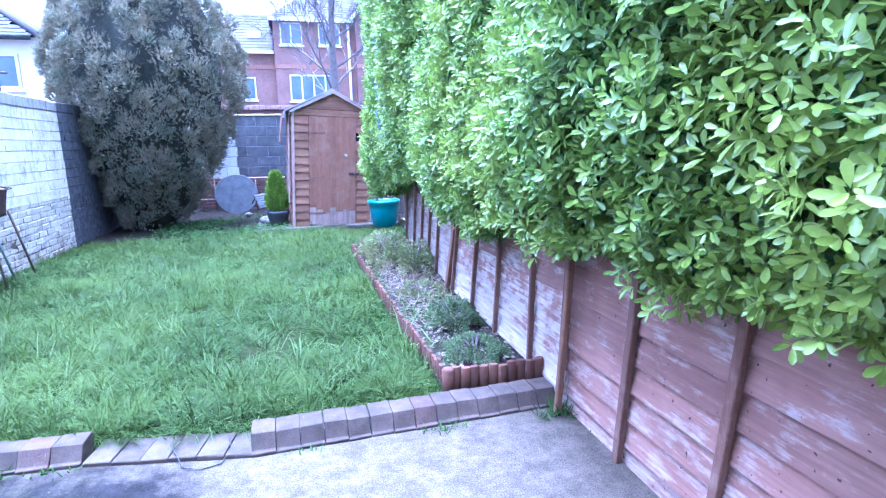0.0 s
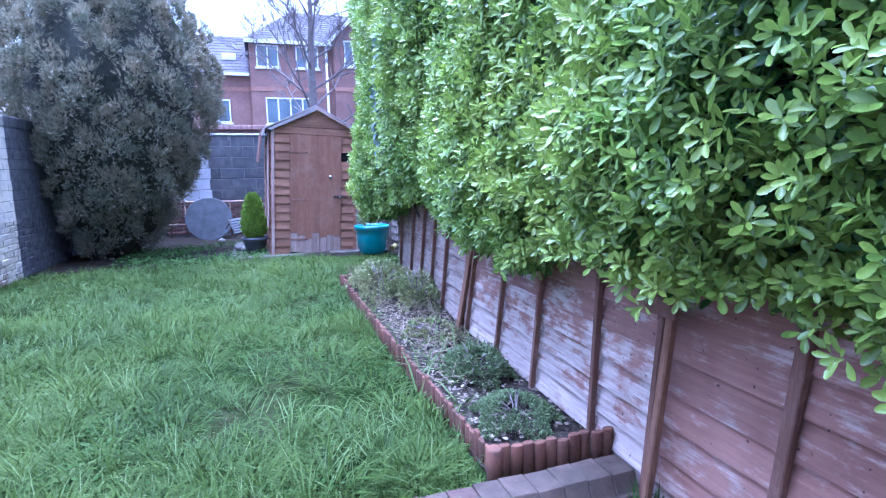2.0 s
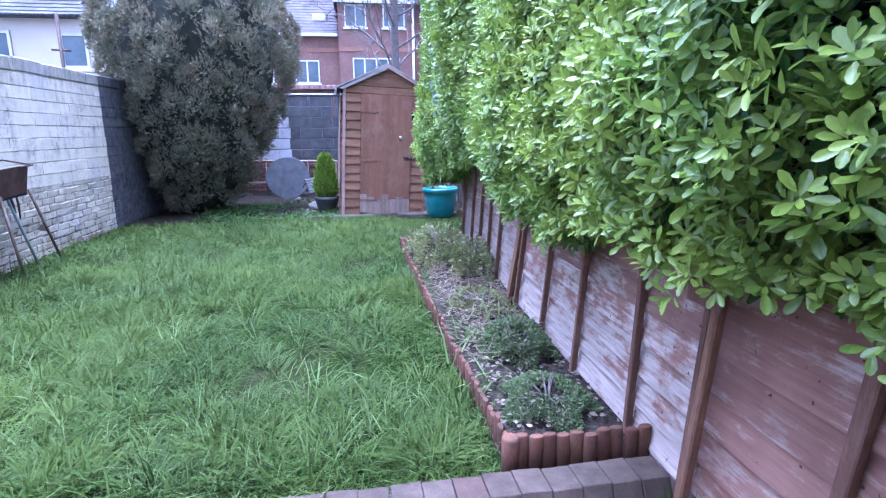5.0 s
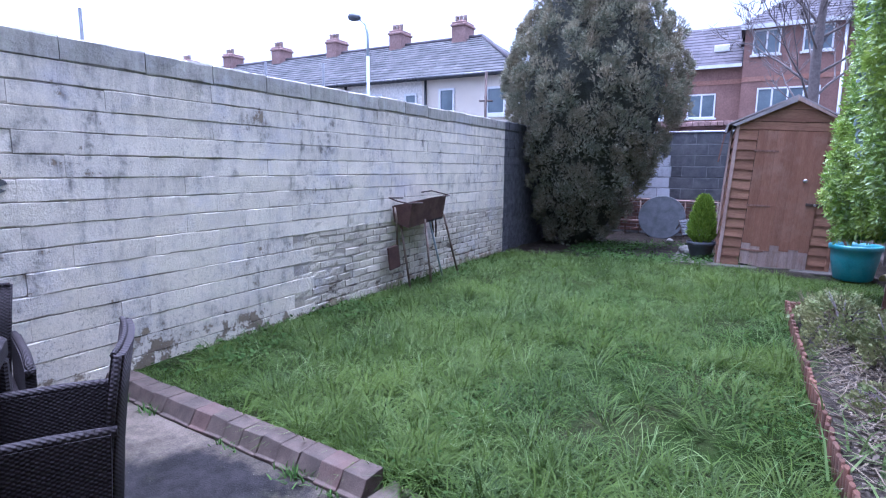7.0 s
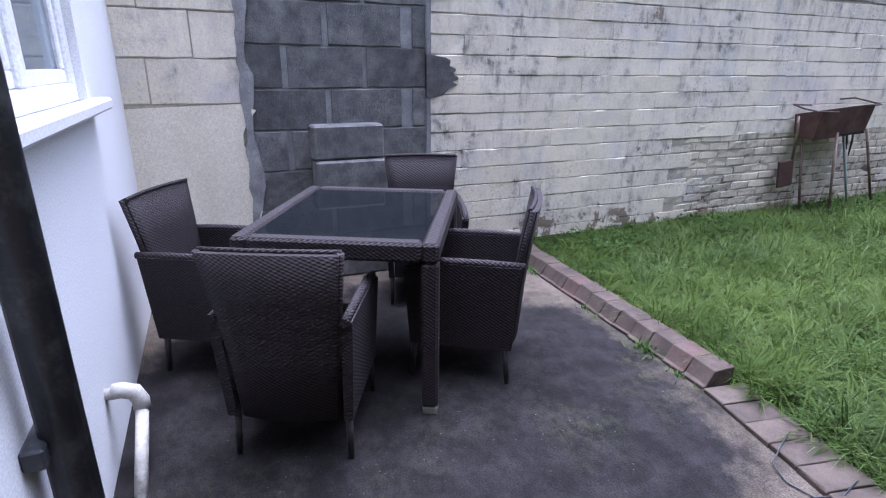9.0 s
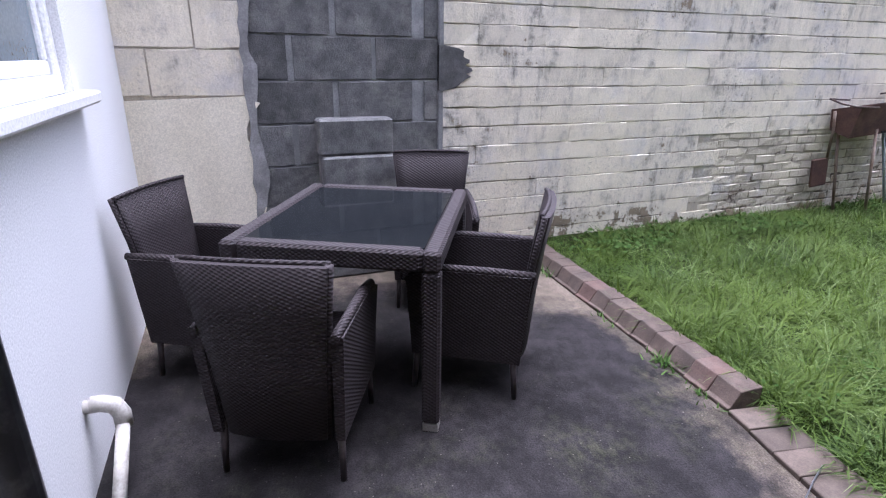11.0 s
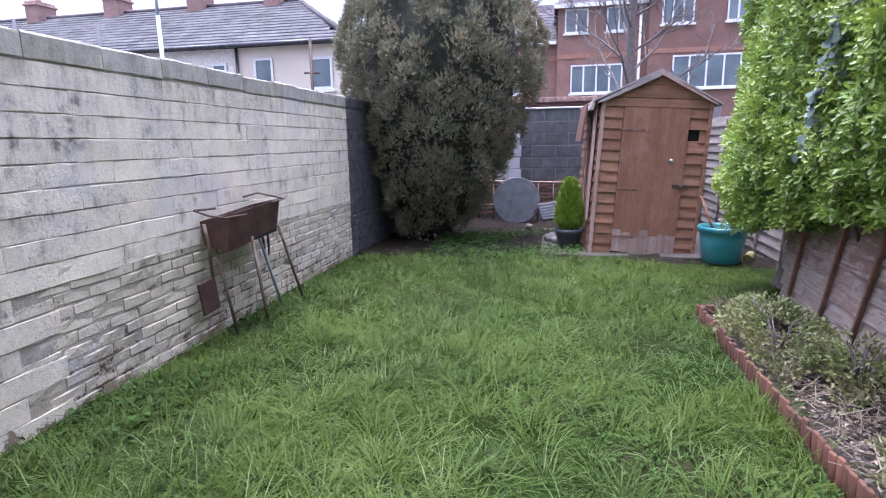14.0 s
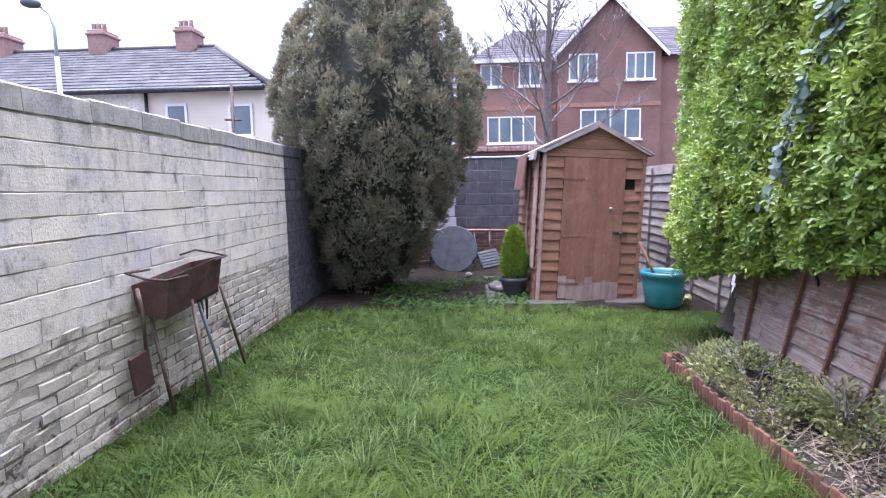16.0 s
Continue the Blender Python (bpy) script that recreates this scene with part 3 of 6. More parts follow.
def smooth_noise(x, y, s):
    """A cheap smooth field from sines, about -1 to 1."""
    return (np.sin(x * s + 1.3 * np.sin(y * s * 0.7 + 1)) + np.sin(y * s * 1.13 + 1.7 * np.sin(x * s * 0.53 + 2)) + np.sin((x + y) * s * 0.61 + 4)) / 3


# ---- ground ----
def grid_sheet(name, mat, x0, x1, y0, y1, step, height, inside=None):
    bm = bmesh.new()
    nx, ny = max(2, int((x1 - x0) / step)), max(2, int((y1 - y0) / step))
    vs = [[bm.verts.new((x0 + (x1 - x0) * i / nx, y0 + (y1 - y0) * j / ny, height(x0 + (x1 - x0) * i / nx, y0 + (y1 - y0) * j / ny))) for i in range(nx + 1)] for j in range(ny + 1)]
    for j in range(ny):
        for i in range(nx):
            f = bm.faces.new((vs[j][i], vs[j][i + 1], vs[j + 1][i + 1], vs[j + 1][i]))
            f.smooth = True
    return link_mesh(name, bm, mat)


def patio_edge(x):
    """The patio's far edge."""
    return 2.78 - 0.06 * x if x < 2.15 else (2.65 - 0.2 * (x - 2.15) if x < 2.9 else 2.45)


def lawn_z(x, y):
    if y < patio_edge(x) + 0.03:
        return -0.12
    return 0.03 + 0.02 * float(smooth_noise(x, y, 2.3)) + 0.012 * float(smooth_noise(x + 5, y, 7.0)) - 0.03 * max(0.0, min(0.5, x - 3.4)) + 0.0 * y


tagged(link_mesh("ground", box(-300, 300, -300, 300, -1.0, -0.06), M_far_ground), "dull grey ground of the neighbourhood", "ground", kind="structure")
bm = bmesh.new()
top = [bm.verts.new((x, patio_edge(x), 0)) for x in (-0.1, 1.0, 2.15, 2.5, 2.9, 4.6)]
base = [bm.verts.new((4.6, -4.5, 0)), bm.verts.new((-0.1, -4.5, 0))]
f = bm.faces.new(top + base)
bmesh.ops.recalc_face_normals(bm, faces=bm.faces)
if f.normal.z < 0:
    f.normal_flip()
g = bmesh.ops.extrude_face_region(bm, geom=[f])
bmesh.ops.translate(bm, vec=(0, 0, -0.12), verts=[v for v in g["geom"] if isinstance(v, bmesh.types.BMVert)])
bmesh.ops.recalc_face_normals(bm, faces=bm.faces)
tagged(link_mesh("patio", bm, M_concrete), "stained concrete patio, its dark stain widened to paint in the shade under the table", "patio", kind="structure")
tagged(grid_sheet("lawn", M_ground, -0.05, 5.3, 2.45, 9.5, 0.1, lawn_z), "uneven lawn soil under long grass", "lawn", kind="structure")
tagged(grid_sheet("soil", M_soil, -0.05, 5.4, 8.9, 13.0, 0.12, lambda x, y: 0.03 + 0.03 * float(smooth_noise(x, y, 5)) + 0.02 * float(smooth_noise(x, y, 13)) - (0.1 if y < 9.05 else 0)), "bare dark soil under the conifer", "soil", kind="structure")
tagged(grid_sheet("flower_bed_soil", M_bed_soil, 3.87, 4.62, 2.7, 7.1, 0.05, lambda x, y: 0.065 + 0.02 * float(smooth_noise(x, y, 9)) + 0.012 * float(smooth_noise(x, y, 31))), "dark soil of a narrow flower bed", "soil", kind="structure")
tagged(link_mesh("shed_base", box(2.45, 4.9, 9.4, 11.6, -0.05, 0.045, 0.01), M_slab), "worn concrete slab under the shed", "paving slab", kind="structure")


# ---- boundary walls ----
def block_meshes(length, height, depth, mat, count, seed, bevel=0.008, rough=0.004, axis="y"):
    """A few uneven blocks that many pieces share; the seen face looks along +x (axis y) or -y (axis x)."""
    r = random.Random(seed)
    out = []
    for i in range(count):
        bm = bmesh.new()
        n = max(2, int(length / 0.1))
        prof = [(-depth, -height / 2), (-bevel, -height / 2), (0, -height / 2 + bevel), (0, height / 2 - bevel), (-bevel, height / 2), (-depth, height / 2)]
        rings = []
        for k in range(n + 1):
            y = length * (k / n - 0.5)
            pull = bevel * 0.3 if k in (0, n) else 0.0
            rings.append([bm.verts.new((px - (pull if px == 0 else 0) + r.uniform(-rough, rough) * (1 if px > -bevel * 2 else 0), y, pz + (r.uniform(-rough, rough) if px > -bevel * 2 else 0))) for px, pz in prof])
        for a, b in zip(rings, rings[1:]):
            for k in range(6):
                bm.faces.new((a[k], b[k], b[(k + 1) % 6], a[(k + 1) % 6]))
        bm.faces.new(rings[0])
        bm.faces.new(rings[-1][::-1])
        bmesh.ops.recalc_face_normals(bm, faces=bm.faces)
        if axis == "x":
            bm.transform(Matrix.Rotation(radians(-90), 4, 'Z'))
        me = bpy.data.meshes.new("block")
        bm.to_mesh(me)
        bm.free()
        me.materials.append(mat)
        out.append(me)
    return out


def place(name, me, parent, x, y, z):
    ob = new(name, me)
    ob.location = (x, y, z)
    ob.parent = parent
    return ob


WALL_TOP, COURSE, UNIT = 2.08, 0.13, 0.5
wall_left = tagged(link_mesh("wall_left", box(-0.22, -0.0085, 2.13, 13.2, -0.3, WALL_TOP - 0.02), M_joint), "cream painted concrete block garden wall, flaking at its foot", "wall", kind="structure")
wall_left_near = tagged(link_mesh("wall_left_near", box(-0.22, -0.012, -0.1, 0.92, -0.3, WALL_TOP + 0.1), M_joint), "cream painted block wall beside the house", "wall", kind="structure")
wall_pillar = tagged(link_mesh("wall_grey_section", box(-0.24, -0.031, 0.92, 2.13, -0.3, 1.97), M_grey_joint), "unpainted dark grey concrete block infill in the wall", "wall", kind="structure")
wall_back = tagged(link_mesh("wall_back", box(-0.22, 5.5, 13.008, 13.2, -0.3, 2.1), M_grey_joint), "dark damp block wall at the garden's end", "wall", kind="structure")

# ---- the house on the patio ----
HY = 0.28
bm = bmesh.new()
for x0, x1, z0, z1 in ((-0.2, 0.98, -0.2, 3.4), (0.98, 2.2, -0.2, 1.2), (0.98, 2.2, 2.35, 3.4), (2.2, 2.62, -0.2, 3.4)):
    add_box(bm, x0, x1, HY - 0.3, HY, z0, z1)
tagged(link_mesh("wall_house", bm, M_white_render), "white rendered rear wall of the house", "wall", kind="structure")
tagged(link_mesh("wall_house_side", box(2.3, 2.62, -4.5, HY - 0.303, -0.2, 3.4), M_white_render), "white rendered side wall of the house", "wall", kind="structure")
tagged(link_mesh("wall_house_back", box(2.623, 4.7, -4.5, -4.3, -0.2, 3.4), M_white_render), "white rendered wall closing the side passage", "wall", kind="structure")
win = thing("window_1", label="white plastic window with two panes in the house wall", category="window", kind="structure")
for nm, b in (("frame_side", (0.98, 1.05, 1.2, 2.35)), ("frame_side", (2.13, 2.2, 1.2, 2.35)), ("frame_rail", (1.05, 2.13, 1.2, 1.27)), ("frame_rail", (1.05, 2.13, 2.28, 2.35)), ("mullion", (1.62, 1.70, 1.27, 2.28))):
    part(nm, box(b[0], b[1], HY - 0.1, HY - 0.03, b[2], b[3], 0.008), M_upvc, win)
for x0, x1 in ((1.05, 1.62), (1.70, 2.13)):
    sash = part("sash", box(x0, x1, HY - 0.085, HY - 0.045, 1.27, 1.32, 0.006), M_upvc, win)
    part("sash_stile", box(x0, x0 + 0.045, HY - 0.085, HY - 0.045, 1.32, 2.28, 0.006), M_upvc, win)
    part("sash_stile", box(x1 - 0.045, x1, HY - 0.085, HY - 0.045, 1.32, 2.28, 0.006), M_upvc, win)
    part("pane", box(x0 + 0.04, x1 - 0.04, HY - 0.07, HY - 0.06, 1.31, 2.28), M_glass, win)
part("window_sill", box(0.92, 2.26, HY + 0.002, HY + 0.075, 1.165, 1.212, 0.01), M_upvc, win, "white plastic sill")
# solid block added in place of a room, its darkness painted
tagged(link_mesh("dark_room_block", box(0.9, 2.28, HY - 0.9, HY - 0.302, 0.9, 2.5), M_dark), "near-black block standing for the unlit room behind the window", "room", kind="structure")

downpipe = thing("downpipe", 2.36, HY + 0.065, 0, label="black plastic downpipe splashed with white paint on the house wall", category="pipe")
part("pipe", tube([(0, 0, 0), (0, 0, 3.3)], 0.045, 16), M_black_plastic, downpipe)
for z in (0.55, 1.9):
    part("bracket", box(-0.07, 0.07, -0.065, -0.02, z, z + 0.05, 0.006), M_black_plastic, downpipe)
waste = thing("waste_pipe", 1.68, HY, 0, label="dirty white plastic waste pipe with an elbow", category="pipe")
part("stub", tube([(0, -0.02, 0.28), (0, 0.07, 0.28)], 0.022, 14), M_white_pipe, waste)
part("elbow", tube([(0, 0.02, 0.285), (0.0, 0.05, 0.285), (0.0, 0.085, 0.27), (0.0, 0.1, 0.235), (0.0, 0.1, 0.19)], [0.027, 0.028, 0.029, 0.028, 0.027], 16), M_white_pipe, waste, "white plastic elbow")
part("down_tube", tube([(0.0, 0.1, 0.21), (0.24, 0.085, -0.01)], 0.021, 16), M_white_pipe, waste)


# ---- side fence ----
def fence_x(y):
    return 4.47 + 0.045 * max(0.0, y - 4.0)


def lap_panel(y0, y1, battens, low_rows, label, rack=0.11, top=1.55, board=0.132, mats=(M_fence, M_fence_low, M_batten), xf=fence_x, seed=1):
    """An overlapping-board panel that runs along y, seen from -x, with upright battens."""
    r = random.Random(seed)
    p = thing("board_fence", xf((y0 + y1) / 2), (y0 + y1) / 2, 0, label=label, category="fence", group="side fence panels")
    ang = math.atan2(xf(y1) - xf(y0), y1 - y0)
    p.matrix_world = pose(xf((y0 + y1) / 2), (y0 + y1) / 2, 0, 0, 0, -math.degrees(ang))
    half, z, i = (y1 - y0) / 2, -0.02, 0
    while z < top:
        h = board + r.uniform(-0.008, 0.008)
        bm = bmesh.new()
        n = 7
        wob = [r.uniform(-0.004, 0.004) for _ in range(n + 1)]
        ring = []
        for k in range(n + 1):
            y = -half + 2 * half * k / n
            zz = wob[k]
            ring.append([bm.verts.new(q) for q in ((-0.022, y, z - 0.02 + zz), (0.006, y, z + h + zz * 0.5), (0.016, y, z + h), (-0.006, y, z - 0.02 + zz))])
        for a, b in zip(ring, ring[1:]):
            for k in range(4):
                bm.faces.new((a[k], a[(k + 1) % 4], b[(k + 1) % 4], b[k]))
        bm.faces.new(ring[0][::-1])
        bm.faces.new(ring[-1])
        bmesh.ops.recalc_face_normals(bm, faces=bm.faces)
        part("board", bm, mats[1] if i < low_rows else mats[0], p)
        z += h
        i += 1
    for yb in battens:
        y = yb - (y0 + y1) / 2
        w = 0.02 if yb < 2.4 else 0.013
        sh = Matrix(((1, 0, 0, 0), (0, 1, -(rack if isinstance(rack, float) else rack(yb)), 0), (0, 0, 1, 0), (0, 0, 0, 1)))
        part("batten", box(-0.052, -0.02, y - w, y + w, 0.0, top, 0.004, sh), mats[2], p)
    return p


lap_panel(-4.3, -1.44, (-4.2, -3.6, -3.0, -2.4, -1.9), 0, "faded brown overlapping board fence panel", seed=11)
lap_panel(-1.44, 0.51, (-1.35, -0.85, -0.3, 0.25), 0, "faded brown overlapping board fence panel", seed=2)
lap_panel(0.51, 2.40, (0.8, 1.36, 1.9), 0, "faded red brown overlapping board fence panel with scuffed paint", seed=3)
lap_panel(2.40, 4.58, (2.82, 3.43, 3.97, 4.56), 14, "overlapping board fence panel bleached along its foot", lambda y: 0.07 + 0.16 * max(0.0, y - 2.8), seed=4)
lap_panel(4.58, 6.97, (4.71, 5.3, 5.72, 6.15, 6.64), 14, "overlapping board fence panel bleached grey low down", 0.34, mats=(M_fence_old, M_fence_old, M_batten), seed=5)
lap_panel(6.97, 7.45, (7.25,), 14, "short weathered end of the board fence", 0.33, mats=(M_fence_old, M_fence_old, M_batten), seed=6)
post = thing("fence_post", fence_x(2.4) - 0.05, 2.375, 0, label="orange brown timber post with a short cap piece nailed across", category="post")
sh = Matrix(((1, 0, 0, 0), (0, 1, -0.13, 0), (0, 0, 1, 0), (0, 0, 0, 1)))
part("post_shaft", box(-0.05, -0.015, -0.02, 0.014, -0.02, 1.0, 0.006, sh), M_post, post)
part("side_batten", box(-0.015, 0.012, 0.035, 0.065, -0.02, 0.95, 0.004, Matrix(((1, 0, 0, 0), (0, 1, -0.1, 0), (0, 0, 1, 0), (0, 0, 0, 1)))), M_batten, post)
part("cap_piece", box(-0.07, -0.051, -0.16, 0.0, 0.80, 0.87, 0.004), M_batten, post, "short dark timber cross piece")

plank = thing("loose_plank", 4.42, 4.66, 0.05, label="brown timber plank leaning against the board fence", category="plank")
plank.matrix_world = pose(4.425, 4.655, 0.06, 20, 2, 0)
part("plank_board", box(-0.012, 0.012, -0.032, 0.032, 0.0, 1.0, 0.003), M_post, plank)

# weathered fence behind the shed and a slab that leans at the hedge's end
lap_panel(8.75, 10.6, (9.0, 9.8, 10.5), 0, "weathered grey overlapping board fence panel behind the hedge", top=1.8, mats=(M_grey_fence, M_grey_fence, M_grey_fence), xf=lambda y: 5.2, seed=8)
lap_panel(10.62, 12.9, (10.7, 11.6, 12.6), 0, "weathered grey overlapping board fence panel beside the shed", top=1.8, mats=(M_grey_fence, M_grey_fence, M_grey_fence), xf=lambda y: 5.2, seed=9)
lean = thing("leaning_slab", 4.72, 7.75, 0.0, label="grey brown board leaning between hedge and fence", category="board")
lean.matrix_world = pose(4.88, 7.55, 0.03, 0, 24, 8)
part("slab_board", box(-0.02, 0.02, -0.02, 0.62, 0, 0.95, 0.006), M_slab, lean)


# ---- kerbs and edging ----
def kerb_run(name, a, b, count, depth, height, chamfer, mats, label, flat=False):
    """Bricks side by side from a to b, the sloped edge towards the patio."""
    a, b = Vector(a), Vector(b)
    d = b - a
    ang = math.degrees(math.atan2(d.y, d.x))
    k = thing(name, a.x, a.y, 0, ang, label, "kerb", kind="structure")
    L = d.length
    w = L / count
    shapes = []
    for i in range(4):
        bm = bmesh.new()
        prof = [(0, -0.05), (0, 0.014), (0.016, 0.018), (0.016 + chamfer, height), (depth, height), (depth, -0.05)] if height > 0.05 else [(0, -0.05), (0, height - chamfer), (chamfer, height), (depth, height), (depth, -0.05)]
        va = [bm.verts.new((0.0015, y + rnd.uniform(-0.004, 0.004), z + rnd.uniform(-0.003, 0.003))) for y, z in prof]
        vb = [bm.verts.new((w - 0.0015, y + rnd.uniform(-0.004, 0.004), z + rnd.uniform(-0.003, 0.003))) for y, z in prof]
        bm.faces.new(va[::-1])
        bm.faces.new(vb)
        for q in range(len(prof)):
            bm.faces.new((va[q], va[(q + 1) % len(prof)], vb[(q + 1) % len(prof)], vb[q]))
        bmesh.ops.recalc_face_normals(bm, faces=bm.faces)
        bmesh.ops.bevel(bm, geom=list(bm.edges), offset=0.0025, segments=1, affect='EDGES')
        me = bpy.data.meshes.new("brick")
        bm.to_mesh(me)
        bm.free()
        me.materials.append(mats[0] if i < 3 else mats[1])
        shapes.append(me)
    for i in range(count):
        o = place("brick", rnd.choice(shapes[:3] * 2 + shapes[3:]), k, i * w, rnd.uniform(-0.003, 0.003), rnd.uniform(-0.003, 0.003))
        o.rotation_euler = (0, 0, rnd.uniform(-0.012, 0.012))
    part("mortar_bed", box(0.01, L - 0.01, 0.05 if height > 0.05 else 0.012, depth - 0.01, -0.05, height - 0.03 if height > 0.05 else 0.005), M_grey_joint, k)
    return k


kerb_run("kerb_1", (0.02, 2.69), (2.13, 2.575), 16, 0.165, 0.085, 0.04, (M_kerb, M_kerb_red), "purple grey brick kerb between patio and lawn")
kerb_run("kerb_2", (2.87, 2.415), (4.43, 2.44), 14, 0.185, 0.09, 0.035, (M_kerb, M_kerb_red), "purple grey sloped brick kerb by the flower bed")
kerb_run("kerb_flush", (2.135, 2.565), (2.875, 2.415), 6, 0.2, 0.022, 0.006, (M_flush, M_kerb_red), "worn flush beige bricks at the lawn's edge")

edging = thing("log_edging", label="brown half log roll edging round the flower bed", category="edging", kind="structure")
logs = []
for i in range(5):
    h = 0.135 + rnd.uniform(-0.012, 0.012)
    me = bpy.data.meshes.new("log")
    bm = lathe([(0.0285, -0.08), (0.0285, h - 0.006), (0.024, h)], 10)
    bm.to_mesh(me)
    bm.free()
    me.materials.append(M_log)
    logs.append(me)
y = 2.71
while y < 6.95:
    x = 3.885 - 0.02 * math.sin((y - 2.8) * 0.75) - 0.018 * (y - 2.8)
    o = place("log", rnd.choice(logs), edging, x + rnd.uniform(-0.004, 0.004), y, 0.02 + rnd.uniform(-0.008, 0.008))
    o.rotation_euler, o.scale = (rnd.uniform(-0.03, 0.03), rnd.uniform(-0.06, 0.03), 0), (0.42, 1.0, 1.0)
    y += 0.054
x = 3.93
while x < 4.44:
    o = place("log", rnd.choice(logs), edging, x, 2.68 + rnd.uniform(-0.005, 0.005), 0.045 + rnd.uniform(-0.008, 0.008))
    o.rotation_euler, o.scale = (rnd.uniform(-0.05, 0.05), rnd.uniform(-0.03, 0.03), 0), (1.0, 0.6, 1.0)
    x += 0.055
x = 3.86
while x < 4.5:
    place("log", rnd.choice(logs), edging, x, 6.98 + rnd.uniform(-0.01, 0.01), rnd.uniform(-0.01, 0.01))
    x += 0.055
part("corner_post", lathe([(0.034, -0.08), (0.035, 0.15), (0.028, 0.16)], 10), M_log, edging).location = (3.885, 2.68, 0.03)


# ---- rattan table and chairs ----
def rattan_chair():
    c = thing("rattan_chair", label="dark brown woven rattan armchair on the patio", category="chair", group="chairs round the table")
    # local: faces +x, back at x = -0.27
    bm = bmesh.new()
    n = 8
    rows = [(-0.215, 0.17, 0.162), (-0.235, 0.42, 0.18), (-0.26, 0.62, 0.20), (-0.29, 0.80, 0.222)]
    front, rear = [], []
    for x, z, hw in rows:
        front.append([bm.verts.new((x - 0.02 * (1 - (2 * k / n - 1) ** 2) + 0.02, hw * (2 * k / n - 1), z + (0.004 * (1 - (2 * k / n - 1) ** 2) if z > 0.79 else 0))) for k in range(n + 1)])
        rear.append([bm.verts.new((x - 0.02 * (1 - (2 * k / n - 1) ** 2) - 0.015, hw * (2 * k / n - 1), z + (0.004 * (1 - (2 * k / n - 1) ** 2) if z > 0.79 else 0))) for k in range(n + 1)])
    for A, flip in ((front, False), (rear, True)):
        for r0, r1 in zip(A, A[1:]):
            for k in range(n):
                q = (r0[k], r0[k + 1], r1[k + 1], r1[k])
                bm.faces.new(q[::-1] if flip else q).smooth = True
    for k in range(n):
        bm.faces.new((front[-1][k], front[-1][k + 1], rear[-1][k + 1], rear[-1][k]))
        bm.faces.new((front[0][k + 1], front[0][k], rear[0][k], rear[0][k + 1]))
    for r in range(3):
        for k in (0, n):
            bm.faces.new((front[r][k], front[r + 1][k], rear[r + 1][k], rear[r][k]))
    bmesh.ops.recalc_face_normals(bm, faces=bm.faces)
    part("backrest", bm, M_rattan, c)
    part("top_band", tube([(-0.275 - 0.02 * (1 - s * s), 0.224 * s, 0.803 + 0.004 * (1 - s * s)) for s in [q / 4 - 1 for q in range(9)]], 0.009, 8), M_rattan, c)
    for sgn in (-1, 1):
        part("back_edge", tube([(-0.212, 0.164 * sgn, 0.17), (-0.232, 0.182 * sgn, 0.42), (-0.257, 0.202 * sgn, 0.62), (-0.288, 0.224 * sgn, 0.803)], 0.012, 8), M_rattan, c)
        bm = bmesh.new()
        prof = [(-0.23, 0.17), (0.22, 0.17), (0.24, 0.525), (0.10, 0.56), (-0.255, 0.56)]
        va = [bm.verts.new((x, (0.19 + 0.03 * (z - 0.17)) * sgn, z)) for x, z in prof]
        vb = [bm.verts.new((x, (0.222 + 0.05 * (z - 0.17)) * sgn, z)) for x, z in prof]
        bm.faces.new(va)
        bm.faces.new(vb[::-1])
        for q in range(5):
            bm.faces.new((va[q], va[(q + 1) % 5], vb[(q + 1) % 5], vb[q]))
        bmesh.ops.recalc_face_normals(bm, faces=bm.faces)
        part("arm_panel", bm, M_rattan, c)
        part("arm_rest", tube([(-0.27, 0.218 * sgn, 0.562), (-0.1, 0.222 * sgn, 0.567), (0.1, 0.222 * sgn, 0.565), (0.21, 0.22 * sgn, 0.54), (0.243, 0.219 * sgn, 0.5)], [0.016, 0.017, 0.017, 0.017, 0.014], 10), M_rattan, c)
        for xx in (-0.2, 0.2):
            part("leg", tube([(xx, 0.2 * sgn, 0.2), (xx * 1.08, 0.205 * sgn, 0.0)], [0.015, 0.011], 8), M_rattan_foot, c)
    part("seat", box(-0.22, 0.235, -0.188, 0.188, 0.36, 0.41, 0.015), M_rattan, c)
    part("front_apron", box(0.2, 0.225, -0.188, 0.188, 0.17, 0.355, 0.006), M_rattan, c)
    return c


chair = rattan_chair()
CHAIRS = [((1.682, 0.953), 154.0), ((1.46, 1.73), 237.0), ((0.60, 1.85), -17.0), ((0.99, 0.70), 60.0)]
chair.matrix_world = pose(*CHAIRS[0][0], 0, 0, 0, CHAIRS[0][1])
for xy, a in CHAIRS[1:]:
    copy_thing(chair, pose(*xy, 0, 0, 0, a))

tab = thing("rattan_table", 1.245, 1.30, 0, 151.5, "dark rattan garden table with a black glass top", "table")
HX, HYT = 0.475, 0.40
part("glass_top", box(-HX + 0.065, HX - 0.065, -HYT + 0.065, HYT - 0.065, 0.712, 0.722, 0.002), M_black_glass, tab, "black glass top")
for nm, b in (("rim", (-HX, HX, -HYT, -HYT + 0.065)), ("rim", (-HX, HX, HYT - 0.065, HYT)), ("rim", (-HX, -HX + 0.065, -HYT + 0.066, HYT - 0.066)), ("rim", (HX - 0.065, HX, -HYT + 0.066, HYT - 0.066))):
    part(nm, box(b[0], b[1], b[2], b[3], 0.65, 0.728, 0.012), M_rattan, tab)
